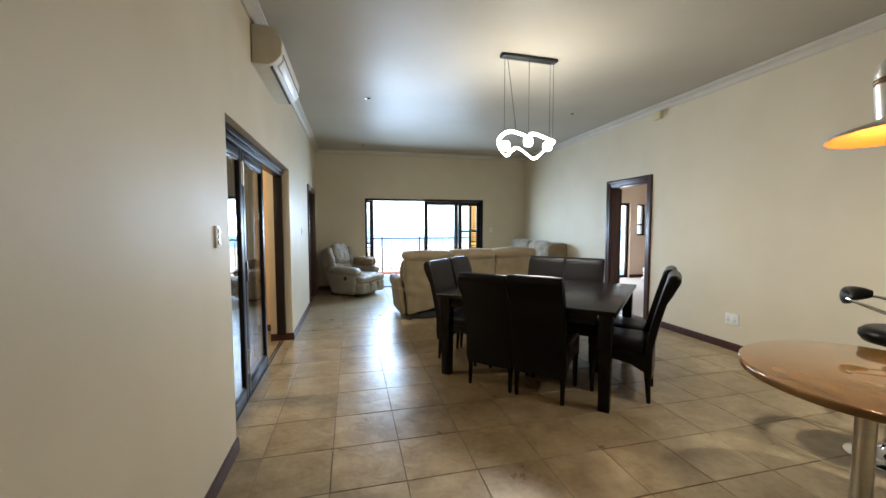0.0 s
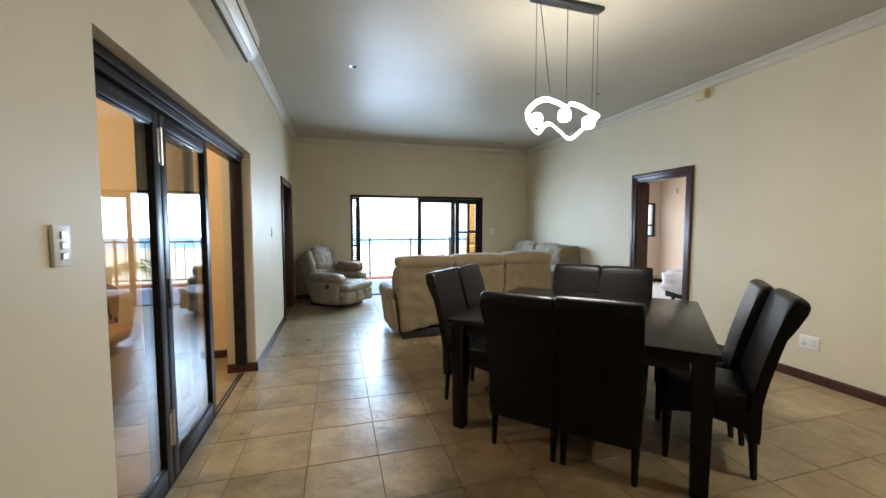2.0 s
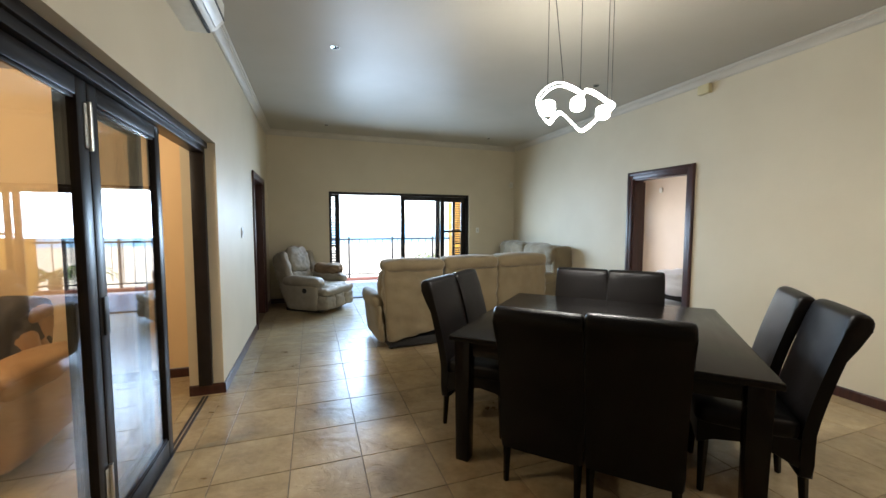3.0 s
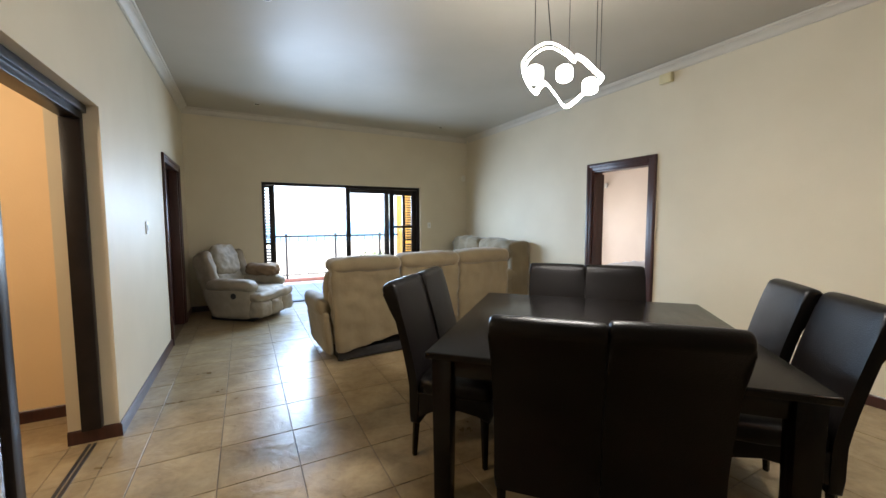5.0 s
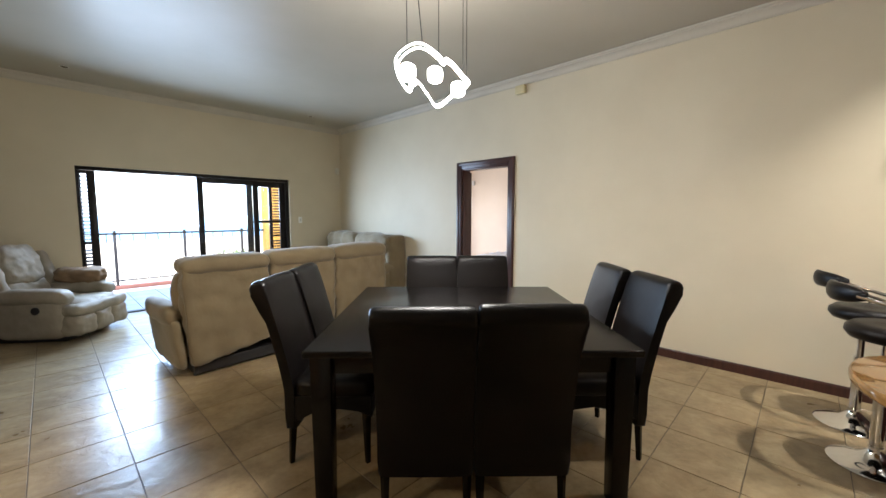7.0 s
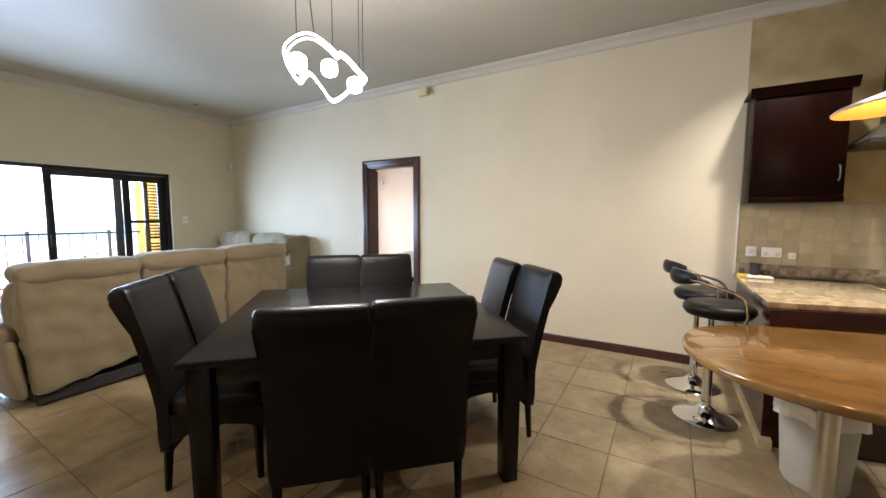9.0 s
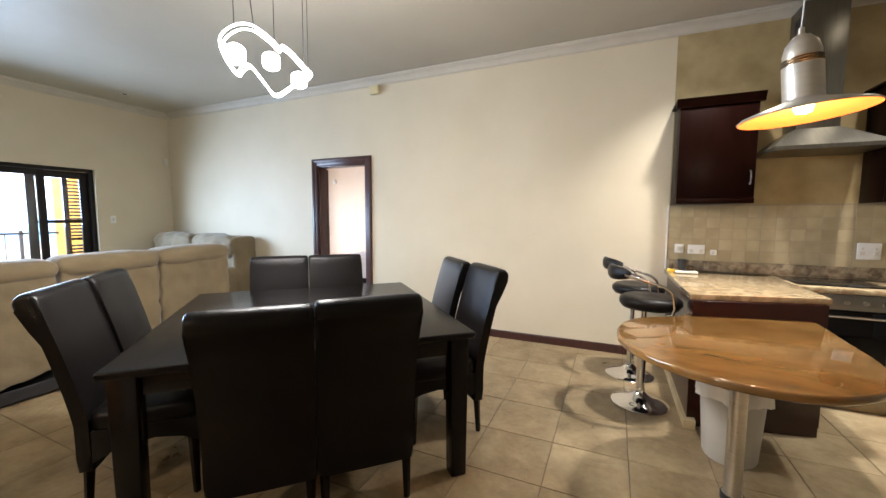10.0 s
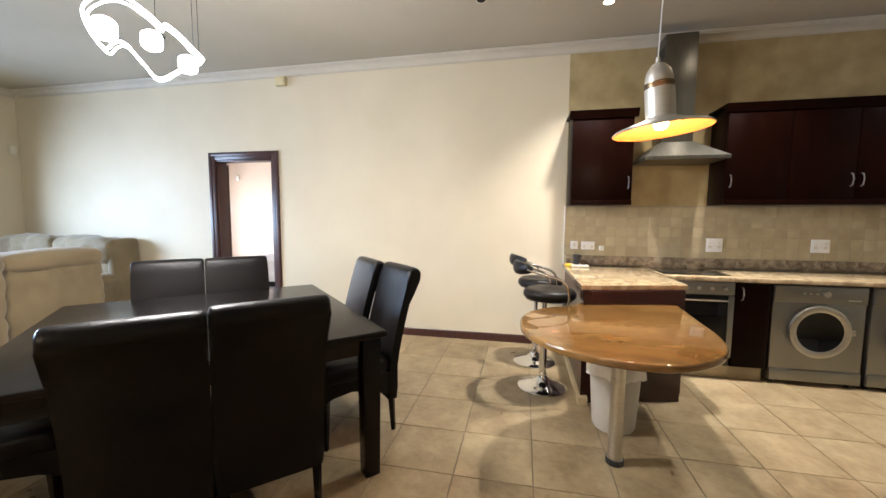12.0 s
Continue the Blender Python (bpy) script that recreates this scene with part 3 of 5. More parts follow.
leaf(LO0 + 0.05, 3.46, FX)
leaf(3.466, 4.27, FX, 0.6)
leaf(3.47, 4.24, FX - 0.075, 1.2)
bm = bmesh.new()
for z in (1.78, 0.22):
    rod(bm, (FX + 0.026, 3.463, z), (FX + 0.026, 3.463, z + 0.2), 0.010, seg=12)
    box(bm, (FX + 0.0225, 3.43, z + 0.01), (FX + 0.0255, 3.496, z + 0.19), 0.001, 1)
make("hinge", bm, M_STEEL, fd, 40)
boxes("flush_handle", M_BLACK, ((FX + 0.018, 3.49, 0.99), (FX + 0.03, 3.53, 1.16)), bevel=0.004, parent=fd)


def timber_door(name, x_face, way, y0, y1, top, label):
    """Timber casing round an opening in an x-facing wall: lining and moulded architrave."""
    d = structure(thing(name, "", ""), label, "door frame")
    bm = bmesh.new()
    f = x_face + way * 0.018
    for a, b in (((x_face, y0 - 0.09, 0), (f, y0 + 0.004, top + 0.09)), ((x_face, y1 - 0.004, 0), (f, y1 + 0.09, top + 0.09)), ((x_face, y0 + 0.004, top - 0.004), (f, y1 - 0.004, top + 0.09))):
        box(bm, a, b, 0.006)
    g = x_face + way * 0.026
    for a, b in (((f, y0 - 0.085, 0), (g, y0 - 0.045, top + 0.085)), ((f, y1 + 0.045, 0), (g, y1 + 0.085, top + 0.085)), ((f, y0 - 0.045, top + 0.045), (g, y1 + 0.045, top + 0.085))):
        box(bm, a, b, 0.004)
    make("architrave", bm, M_DARKWOOD, d, 35)
    return d


ed = timber_door("door_bedroom", XR, -1, RD0, RD1, RDT, "dark mahogany bedroom door standing open")
boxes("lining", M_DARKWOOD, ((XR, RD0, 0), (XR + 0.16, RD0 + 0.025, RDT)), ((XR, RD1 - 0.025, 0), (XR + 0.16, RD1, RDT)), ((XR, RD0 + 0.025, RDT - 0.025), (XR + 0.16, RD1 - 0.025, RDT)), bevel=0.003, parent=ed)
bm = bmesh.new()
box(bm, (0, -0.02, 0.01), (0.78, 0.02, 2.07), 0.003)
for z0, z1 in ((0.2, 0.95), (1.15, 1.95)):
    box(bm, (0.12, -0.026, z0), (0.66, -0.016, z1), 0.005)
make("leaf", bm, M_DARKWOOD, ed, 35, pose(XR + 0.185, RD1 - 0.012, 0, 0, 0, 76))
bm = bmesh.new()
rod(bm, (0.72, -0.02, 1.02), (0.72, -0.07, 1.02), 0.009, seg=10)
rod(bm, (0.725, -0.065, 1.02), (0.61, -0.065, 1.02), 0.008, seg=10)
box(bm, (0.695, -0.026, 0.93), (0.745, -0.019, 1.1), 0.002)
make("handle", bm, M_STEEL, ed, 40, pose(XR + 0.185, RD1 - 0.012, 0, 0, 0, 76))

wd = timber_door("door_passage", XL, 1, LD0 + 0.0, LD1, LDT - 0.09, "dark mahogany passage door, closed")
boxes("lining", M_DARKWOOD, ((XL - 0.2, LD0 + 0.001, 0), (XL - 0.0, LD0 + 0.03, LDT - 0.001)), ((XL - 0.2, LD1 - 0.03, 0), (XL, LD1 - 0.001, LDT - 0.001)),
      ((XL - 0.2, LD0 + 0.03, LDT - 0.09), (XL, LD1 - 0.03, LDT - 0.001)), bevel=0.003, parent=wd)
boxes("leaf", M_DARKWOOD, ((XL - 0.15, LD0 + 0.032, 0.01), (XL - 0.11, LD1 - 0.032, LDT - 0.092)), ((XL - 0.112, LD0 + 0.16, 0.2), (XL - 0.104, LD1 - 0.16, 0.95)),
      ((XL - 0.112, LD0 + 0.16, 1.15), (XL - 0.104, LD1 - 0.16, 1.95)), bevel=0.003, parent=wd)

# bedroom glazed door and window
gd = structure(thing("door_bedroom_balcony", "", ""), "dark framed glazed door to the balcony", "door")
bm = bmesh.new()
bar_frame(bm, 4.9, 7.42, 0.0, 2.07, YF + 0.1, 0.07, 0.06)
box(bm, (6.72, YF + 0.07, 0.07), (6.8, YF + 0.13, 2.0), 0.003)
make("frame", bm, M_ALU, gd, 35)
pane(gd, 4.97, 6.72, 0.07, 2.0, YF + 0.1, M_CLEAR)
pane(gd, 6.8, 7.35, 0.07, 2.0, YF + 0.1, M_CLEAR)
bwn = structure(thing("window_bedroom", "", ""), "small dark framed casement window", "window")
bm = bmesh.new()
bar_frame(bm, 7.64, 7.93, 1.17, 2.04, YF + 0.1, 0.045, 0.05)
box(bm, (7.685, YF + 0.075, 1.45), (7.885, YF + 0.125, 1.49), 0.003)
make("frame", bm, M_ALU, bwn, 35)
pane(bwn, 7.685, 7.885, 1.215, 1.45, YF + 0.1, M_CLEAR)
pane(bwn, 7.685, 7.885, 1.49, 1.995, YF + 0.1, M_CLEAR)

# ---- dining set ----
TC = Vector((1.836, 3.603, 0))
TA = 44.4
TZ = 0.803
TH = 0.798
table = thing("dining_table", "large square espresso-stained wooden dining table", "table", pose(TC.x, TC.y, 0, 0, 0, TA))
bm = bmesh.new()
box(bm, (-TH, -TH, TZ - 0.035), (TH, TH, TZ), 0.008, 3)
make("tabletop", bm, M_ESP, table, 35)
boxes("apron", M_ESP, ((-0.66, -0.752, 0.678), (0.66, -0.727, TZ - 0.036)), ((-0.66, 0.727, 0.678), (0.66, 0.752, TZ - 0.036)),
      ((-0.752, -0.66, 0.678), (-0.727, 0.66, TZ - 0.036)), ((0.727, -0.66, 0.678), (0.752, 0.66, TZ - 0.036)), bevel=0.003, parent=table)
bm = bmesh.new()
r = bmesh.ops.create_cube(bm, size=1.0)
for v in r["verts"]:
    k = 0.05 if v.co.z > 0 else 0.042
    v.co = Vector((math.copysign(k, v.co.x), math.copysign(k, v.co.y), TZ - 0.036 if v.co.z > 0 else 0.0))
bmesh.ops.bevel(bm, geom=bm.edges[:], offset=0.006, segments=2, profile=0.5, affect="EDGES")
lg = make("leg", bm, M_ESP, table, 35, pose(-0.722, -0.722, 0))
for sx, sy in ((1, -1), (-1, 1), (1, 1)):
    ob = new("leg", lg.data)
    ob.parent = table
    ob.matrix_basis = pose(0.722 * sx, 0.722 * sy, 0)


def back_line(z):
    """Depth of the chair back's middle at a height: upright low down, leaning back above the seat."""
    t = max(0.0, (z - 0.42) / 0.6)
    return -0.225 - 0.15 * t ** 1.25


def dining_chair(m):
    ch = thing("dining_chair", "black leather dining chair with a rolled high back", "chair", m, "chairs round the dining table")
    w = 0.2245
    bm = bmesh.new()
    # back slab swept up a leaning line, ending in a roll
    prof = []
    zs = [0.21 + 0.075 * k for k in range(11)]
    for z in zs:
        prof.append((back_line(z) + 0.026, z))
    cy, cz, rr = back_line(0.985) - 0.022, 0.992, 0.046
    roll = [(cy + rr * math.cos(a), cz + rr * math.sin(a)) for a in [math.radians(20 + 25 * k) for k in range(9)]]
    outer = [(back_line(z) - 0.028, z) for z in zs[::-1]]
    outer = [p for p in outer if p[1] < 0.95]
    line = prof + roll + outer
    cols = 9
    rows = []
    for c in range(cols):
        x = -w + 2 * w * c / (cols - 1)
        e = abs(2 * c / (cols - 1) - 1)
        puff = 0.006 * (1 - e ** 4)
        my = [back_line(min(p[1], 0.98)) for p in line]
        rows.append([bm.verts.new((x, p[0] + (puff if p[0] > q else -puff), p[1] + (0.003 * (1 - e ** 4) if p[1] > 1.0 else 0))) for p, q in zip(line, my)])
    k = len(line)
    for a, b in zip(rows, rows[1:]):
        for i in range(k):
            bm.faces.new((a[i], b[i], b[(i + 1) % k], a[(i + 1) % k]))
    caps = [bm.faces.new(rows[0]), bm.faces.new(rows[-1][::-1])]
    bmesh.ops.bevel(bm, geom=[e for f in caps for e in f.edges], offset=0.019, segments=3, profile=0.5, affect="EDGES")
    make("backrest", bm, M_LEATHER, ch, 60)
    bm = bmesh.new()
    soft_block(bm, (-w, -0.20, 0.385), (w, 0.245, 0.49), 0.035, 0.012, 0.003, 8)
    make("seat", bm, M_LEATHER, ch, 60)
    # upholstered skirt with an arched lower edge
    bm = bmesh.new()
    arch = [(-0.2, 0.40), (-0.2, 0.25), (-0.1, 0.30), (0.05, 0.325), (0.16, 0.31), (0.235, 0.28), (0.235, 0.40)]
    prism(bm, arch, -w + 0.004, w - 0.004, "x", 0.006)
    make("seat_skirt", bm, M_LEATHER, ch, 40)
    bm = bmesh.new()
    for x in (-w + 0.03, w - 0.03):
        for y0, y1 in ((0.2, 0.205), (-0.215, -0.235)):
            v = rod(bm, (x, y1, 0), (x, y0, 0.32), 0.018, 0.028, 4)
    bmesh.ops.bevel(bm, geom=bm.edges[:], offset=0.003, segments=1, profile=0.5, affect="EDGES")
    make("leg", bm, M_ESP, ch, 35)
    return ch


def at_table(v, w, turn):
    a = radians(TA)
    va, wa = Vector((math.cos(a), math.sin(a), 0)), Vector((-math.sin(a), math.cos(a), 0))
    p = TC + va * v + wa * w
    return pose(p.x, p.y, 0, 0, 0, TA - 90 + turn) @ Matrix.Diagonal((1, 1, 1.012, 1))


chair = dining_chair(at_table(-0.575, 0.2255, 0))
for v, w, turn in ((-0.577, -0.2255, 0), (0.527, 0.2255, 180), (0.525, -0.2255, 180), (-0.215, 0.778, -90.5), (0.245, 0.765, -89),
                   (-0.207, -0.775, 90), (0.275, -0.735, 88)):
    copy_thing(chair, at_table(v, w, turn))

# ---- seating by the window ----


def sofa(name, label, m, seats, seat_w, mat_, back_z=1.03, arm=0.22, inset=0.0, taper=0.0, pillows=False):
    """Recliner sofa: x along its length, facing +y, back at y = 0."""
    so = thing(name, label, "sofa", m)
    half = seats * seat_w / 2

    def draw_in(bm):
        """The ends slope in towards the floor."""
        for v in bm.verts:
            if v.co.z < 0.7:
                v.co.x -= math.copysign(taper * (0.7 - v.co.z) / 0.65 * max(0.0, (abs(v.co.x) - half * 0.45) / (half * 0.55)), v.co.x)

    for k in range(seats):
        x0, x1 = -half + k * seat_w + 0.007, -half + (k + 1) * seat_w - 0.007
        bm = bmesh.new()
        # outer back cloth with folds, leaning a little
        soft_block(bm, (x0, -0.01, 0.09 + 0.02 * k), (x1, 0.16, back_z - 0.06), 0.035, 0.004, 0.018, 20, 3.1 * k)
        for v in bm.verts:
            if v.co.z < 0.35:
                v.co.z += (0.35 - v.co.z) / 0.26 * (0.13 * (v.co.x - x0) / seat_w if k == 0 else 0.03 + 0.02 * math.sin(9 * v.co.x))
            if v.co.y < 0.05 and v.co.z < back_z - 0.14:
                drop = (back_z - 0.14 - v.co.z) / back_z
                v.co.y += 0.035 * drop + 0.010 * drop * math.sin(21 * v.co.x + 5 * v.co.z + 2 * k) + 0.006 * math.sin(38 * v.co.z + 6 * v.co.x + k) * (1 - drop)
        draw_in(bm)
        make("back_panel", bm, mat_, so, 70)
        if pillows:
            bm = bmesh.new()
            soft_block(bm, (x0 + 0.02, 0.16, back_z - 0.34), (x1 - 0.02, 0.40, back_z + 0.005), 0.11, 0.045, 0.02, 18, 6.1 * k)
            for v in bm.verts:
                v.co.y -= 0.012 * abs(math.sin(3.5 * math.pi * (v.co.x - x0) / seat_w)) * (1 if v.co.y > 0.3 else 0)
            make("head_pillow", bm, mat_, so, 70)
        bm = bmesh.new()
        soft_block(bm, (x0, -0.03, back_z - 0.145), (x1, 0.26, back_z + 0.012 * (k - 1)), 0.07, 0.02, 0.008, 16, 7.7 * k)
        make("head_roll", bm, mat_, so, 70)
        bm = bmesh.new()
        soft_block(bm, (x0, 0.14, 0.42), (x1, 0.34, back_z - 0.14), 0.08, 0.03, 0.015, 8, 2.2 * k)
        make("back_cushion", bm, mat_, so, 70)
        bm = bmesh.new()
        soft_block(bm, (x0, 0.2, 0.14), (x1, 0.92, 0.47), 0.09, 0.03, 0.012, 8, 5.3 * k)
        make("seat_cushion", bm, mat_, so, 70)
    for s in (-1, 1):
        bm = bmesh.new()
        soft_block(bm, (s * (half - inset), 0.10, 0.07), (s * (half + arm), 0.93, 0.52), 0.07, 0.02, 0.012, 8, 1.7 * s)
        soft_block(bm, (s * (half - 0.02 - inset), 0.16, 0.46), (s * (half + arm + 0.02), 0.90, 0.64), 0.085, 0.02, 0.012, 8, 4.1 * s)
        draw_in(bm)
        make("armrest", bm, mat_, so, 70)
        if pillows:
            bm = bmesh.new()
            soft_block(bm, (s * (half - 0.09), -0.03, 0.09), (s * (half + 0.02), 0.34, back_z - 0.005), 0.055, 0.01, 0.008, 12, 2.6 * s)
            make("end_panel", bm, mat_, so, 70)
    bm = bmesh.new()
    box(bm, (-half + 0.08, 0.08, 0.02), (half + 0.1, 0.86, 0.12), 0.01)
    for x in (-half, half):
        for y in (0.14, 0.8):
            rod(bm, (x * 0.9, y, 0), (x * 0.9, y, 0.03), 0.03, seg=12)
    make("base", bm, M_BLACK, so, 35)
    return so


sofa("recliner_sofa", "three-seat beige suede recliner sofa seen from its creased back", pose(1.80, 5.77, 0, 0, 0, 3), 3, 0.745, M_SUEDE, 1.07, 0.09, 0.0, 0.055)
sofa("love_seat", "two-seat beige suede sofa against the wall", pose(4.165, 7.92, 0, 0, 0, 90), 2, 0.97, M_SUEDE, 1.09, 0.0, 0.2, 0.0, True)


def armchair(m):
    rc = thing("recliner_armchair", "cream leather recliner armchair with a pillowed back", "armchair", m)
    bm = bmesh.new()
    for s in (-1, 1):
        soft_block(bm, (s * 0.27, -0.42, 0.05), (s * 0.43, 0.36, 0.47), 0.04, 0.012, 0.006, 10, 1.2 * s)
    for v in bm.verts:
        # the sides taper in towards the floor at the back
        if v.co.y < 0 and v.co.z < 0.36:
            v.co.y += (0.36 - v.co.z) / 0.3 * 0.15 * (-v.co.y / 0.42)
    make("side_panel", bm, M_SUEDE2, rc, 70)
    bm = bmesh.new()
    for s in (-1, 1):
        soft_block(bm, (s * 0.24, -0.36, 0.425), (s * 0.45, 0.40, 0.565), 0.068, 0.016, 0.008, 12, 4.2 * s)
    for v in bm.verts:
        v.co.z -= 0.35 * max(0.0, v.co.y - 0.16) ** 2 + 0.15 * max(0.0, -0.1 - v.co.y) ** 2
    make("armrest", bm, M_SUEDE2, rc, 70)
    bm = bmesh.new()
    soft_block(bm, (-0.27, -0.34, 0.22), (0.27, 0.50, 0.43), 0.08, 0.03, 0.018, 20)
    make("seat_cushion", bm, M_SUEDE2, rc, 70)
    bm = bmesh.new()
    for x0, x1 in ((-0.41, -0.14), (-0.135, 0.135), (0.14, 0.41)):
        soft_block(bm, (x0, 0.30, 0.06), (x1, 0.535, 0.285), 0.045, 0.012, 0.016, 12, 9 * x0)
    soft_block(bm, (-0.41, 0.31, 0.27), (0.41, 0.545, 0.40), 0.06, 0.012, 0.015, 18, 2)
    make("footrest", bm, M_SUEDE2, rc, 70)
    bm = bmesh.new()
    lean = pose(0, -0.34, 0.42, 19)
    soft_block(bm, (-0.37, -0.13, -0.25), (0.37, 0.05, 0.54), 0.08, 0.015, 0.012, 14, 6, lean)
    make("backrest", bm, M_SUEDE2, rc, 70)
    bm = bmesh.new()
    soft_block(bm, (-0.235, 0.0, 0.17), (0.235, 0.17, 0.575), 0.08, 0.035, 0.018, 22, 3, lean)
    soft_block(bm, (-0.25, 0.02, -0.02), (0.25, 0.13, 0.20), 0.055, 0.015, 0.014, 18, 9, lean)
    make("back_cushion", bm, M_SUEDE2, rc, 70)
    bm = bmesh.new()
    for s in (-1, 1):
        soft_block(bm, (s * 0.26, -0.12, -0.06), (s * 0.40, 0.15, 0.515), 0.055, 0.01, 0.014, 14, 2 * s, lean)
    make("back_wing", bm, M_SUEDE2, rc, 70)
    boxes("base", M_BLACK, ((-0.34, -0.36, 0.0), (0.34, 0.34, 0.06)), bevel=0.01, parent=rc)
    bm = bmesh.new()
    rod(bm, (0.438, 0.12, 0.36), (0.452, 0.12, 0.36), 0.04, seg=20)
    make("recline_lever", bm, M_BLACK, rc, 40)
    return rc


# tan sofa in the hall
sofa("hall_sofa", "tan leather sofa standing in the hall", pose(-2.64, 5.06, 0, 0, 0, 180), 2, 0.74, M_TAN, 0.92, 0.22)
th = thing("sofa_throw", "dark striped throw over the hall sofa", "throw", pose(-2.64, 5.06, 0, 0, 0, 180))
bm = bmesh.new()
soft_block(bm, (-0.72, -0.045, 0.5), (-0.1, 0.37, 0.955), 0.09, 0.01, 0.02, 10, 3)
make("cloth", bm, M_THROW, th, 70)
roll = thing("bolster_cushion", "rolled tan cushion lying on the armchair's arm", "cushion", pose(0.20, 8.66, 0.575, 0, 0, -128))
bm = bmesh.new()
soft_block(bm, (-0.13, -0.25, 0.0), (0.13, 0.25, 0.18), 0.08, 0.014, 0.03, 16, 4)
make("cover", bm, mat("tan_cover_cloth", (0.17, 0.105, 0.055), 0.8, colour2=(0.22, 0.14, 0.075), scale=7, bump=0.2, bump_scale=30), roll, 70)
armchair(pose(-0.04, 8.42, 0, 0, 0, -128) @ Matrix.Diagonal((0.97, 0.97, 1.05, 1)))

# ---- kitchen ----
KY = 1.36
structure(boxes("kitchen_wall_upper", M_STONEWALL, ((XR - 0.008, YB, 1.52), (XR + 0.001, KY, ZC - 0.087))), "stone-look tiled kitchen wall above the cabinets", "wall")
bsp = structure(boxes("backsplash", M_SANDGROUT, ((XR - 0.0094, YB, 1.0), (XR + 0.001, KY, 1.52))), "small square stone backsplash tiles", "wall")
bm = bmesh.new()
box(bm, (XR - 0.022, YB, 0.901), (XR - 0.001, KY - 0.02, 0.999), 0.003)
structure(make("granite_upstand", bm, M_UPSTAND, smooth=35), "low beige granite upstand behind the worktop", "upstand")
structure(boxes("trim_tile_edge", M_WHITE, ((XR - 0.016, KY, 0.905), (XR, KY + 0.012, 1.52)), bevel=0.003), "thin white edge strip beside the kitchen tiles", "trim")
HANDLE = [(0.0, 0.0, -0.055), (-0.02, 0.0, -0.045), (-0.03, 0.0, 0.0), (-0.02, 0.0, 0.045), (0.0, 0.0, 0.055)]


def bow_handle(parent, x, y, z):
    bm = bmesh.new()
    tube(bm, [(x + a, y + b, z + c) for a, b, c in HANDLE], 0.006, 8)
    return make("bow_handle", bm, M_STEEL, parent, 50)


def wall_unit(y0, y1, z0, z1, doors, label, handles):
    """A wall-hung unit on the east wall, doors facing -x, with a cornice and a light pelmet."""
    u = thing("wall_cabinet", label, "cabinet", group="kitchen wall cabinets")
    boxes("body", M_CABWOOD, ((3.90, y0, z0), (XR - 0.0085, y1, z1)), bevel=0.002, parent=u)
    w = (y1 - y0) / doors
    for k in range(doors):
        a, b = y0 + k * w + 0.002, y0 + (k + 1) * w - 0.002
        bm = bmesh.new()
        box(bm, (3.879, a, z0 + 0.05), (3.8995, b, z1 - 0.05), 0.003)
        d = make("door", bm, M_CABWOOD, u, 35)
        bow_handle(u, 3.879, (a + 0.035) if handles[k] < 0 else (b - 0.035), z0 + 0.21)
    bm = bmesh.new()
    prism(bm, [(3.90, z1 - 0.05), (3.868, z1 - 0.05), (3.862, z1 - 0.03), (3.845, z1 + 0.005), (3.84, z1 + 0.02), (XR - 0.01, z1 + 0.02), (XR - 0.01, z1 + 0.001), (3.90, z1 + 0.001)], y0 - 0.03, y1 + 0.03, "y")
    make("top_moulding", bm, M_CABWOOD, u, 35)
    boxes("pelmet", M_CABWOOD, ((3.872, y0, z0), (3.8995, y1, z0 + 0.045)), bevel=0.003, parent=u)
    return u


wall_unit(0.80, 1.352, 1.52, 2.385, 1, "dark mahogany wall cabinet with one door", (-1,))
wall_unit(-1.44, 0.03, 1.52, 2.385, 3, "dark mahogany wall cabinet with three doors", (1, -1, 1))
wall_unit(-2.42, -1.445, 1.52, 2.385, 2, "dark mahogany wall cabinet with two doors", (1, -1))

# extractor hood between the wall cabinets
hood = thing("extractor_hood", "brushed steel chimney extractor hood", "extractor hood")
bm = bmesh.new()
y0, y1, yc = 0.065, 0.74, 0.42
low = [(3.72, y0, 1.915), (3.72, y1, 1.915), (XR - 0.009, y1, 1.915), (XR - 0.009, y0, 1.915)]
mid = [(3.72, y0, 1.945), (3.72, y1, 1.945), (XR - 0.009, y1, 1.945), (XR - 0.009, y0, 1.945)]
top = [(3.93, yc - 0.134, 2.10), (3.93, yc + 0.134, 2.10), (XR - 0.009, yc + 0.134, 2.10), (XR - 0.009, yc - 0.134, 2.10)]
rings = [[bm.verts.new(p) for p in r] for r in (low, mid, top)]
for a, b in zip(rings, rings[1:]):
    for i in range(4):
        bm.faces.new((a[i], a[(i + 1) % 4], b[(i + 1) % 4], b[i]))
bm.faces.new(rings[0][::-1])
bm.faces.new(rings[2])
make("canopy", bm, M_HOOD, hood, 20)
boxes("chimney", M_HOOD, ((3.932, yc - 0.132, 2.098), (XR - 0.0095, yc + 0.132, ZC - 0.092)), bevel=0.003, parent=hood)
bm = bmesh.new()
for k in range(5):
    box(bm, (3.96 + 0.03 * k, yc + 0.1318, 2.88), (3.975 + 0.03 * k, yc + 0.1342, 2.98))
make("vent", bm, M_BLACK, hood)

# base units along the wall
top = thing("worktop", "beige granite worktop along the wall", "countertop")
boxes("slab", M_GRANITE, ((3.57, YB + 0.01, 0.862), (XR - 0.023, 0.577, 0.90)), bevel=0.006, parent=top)


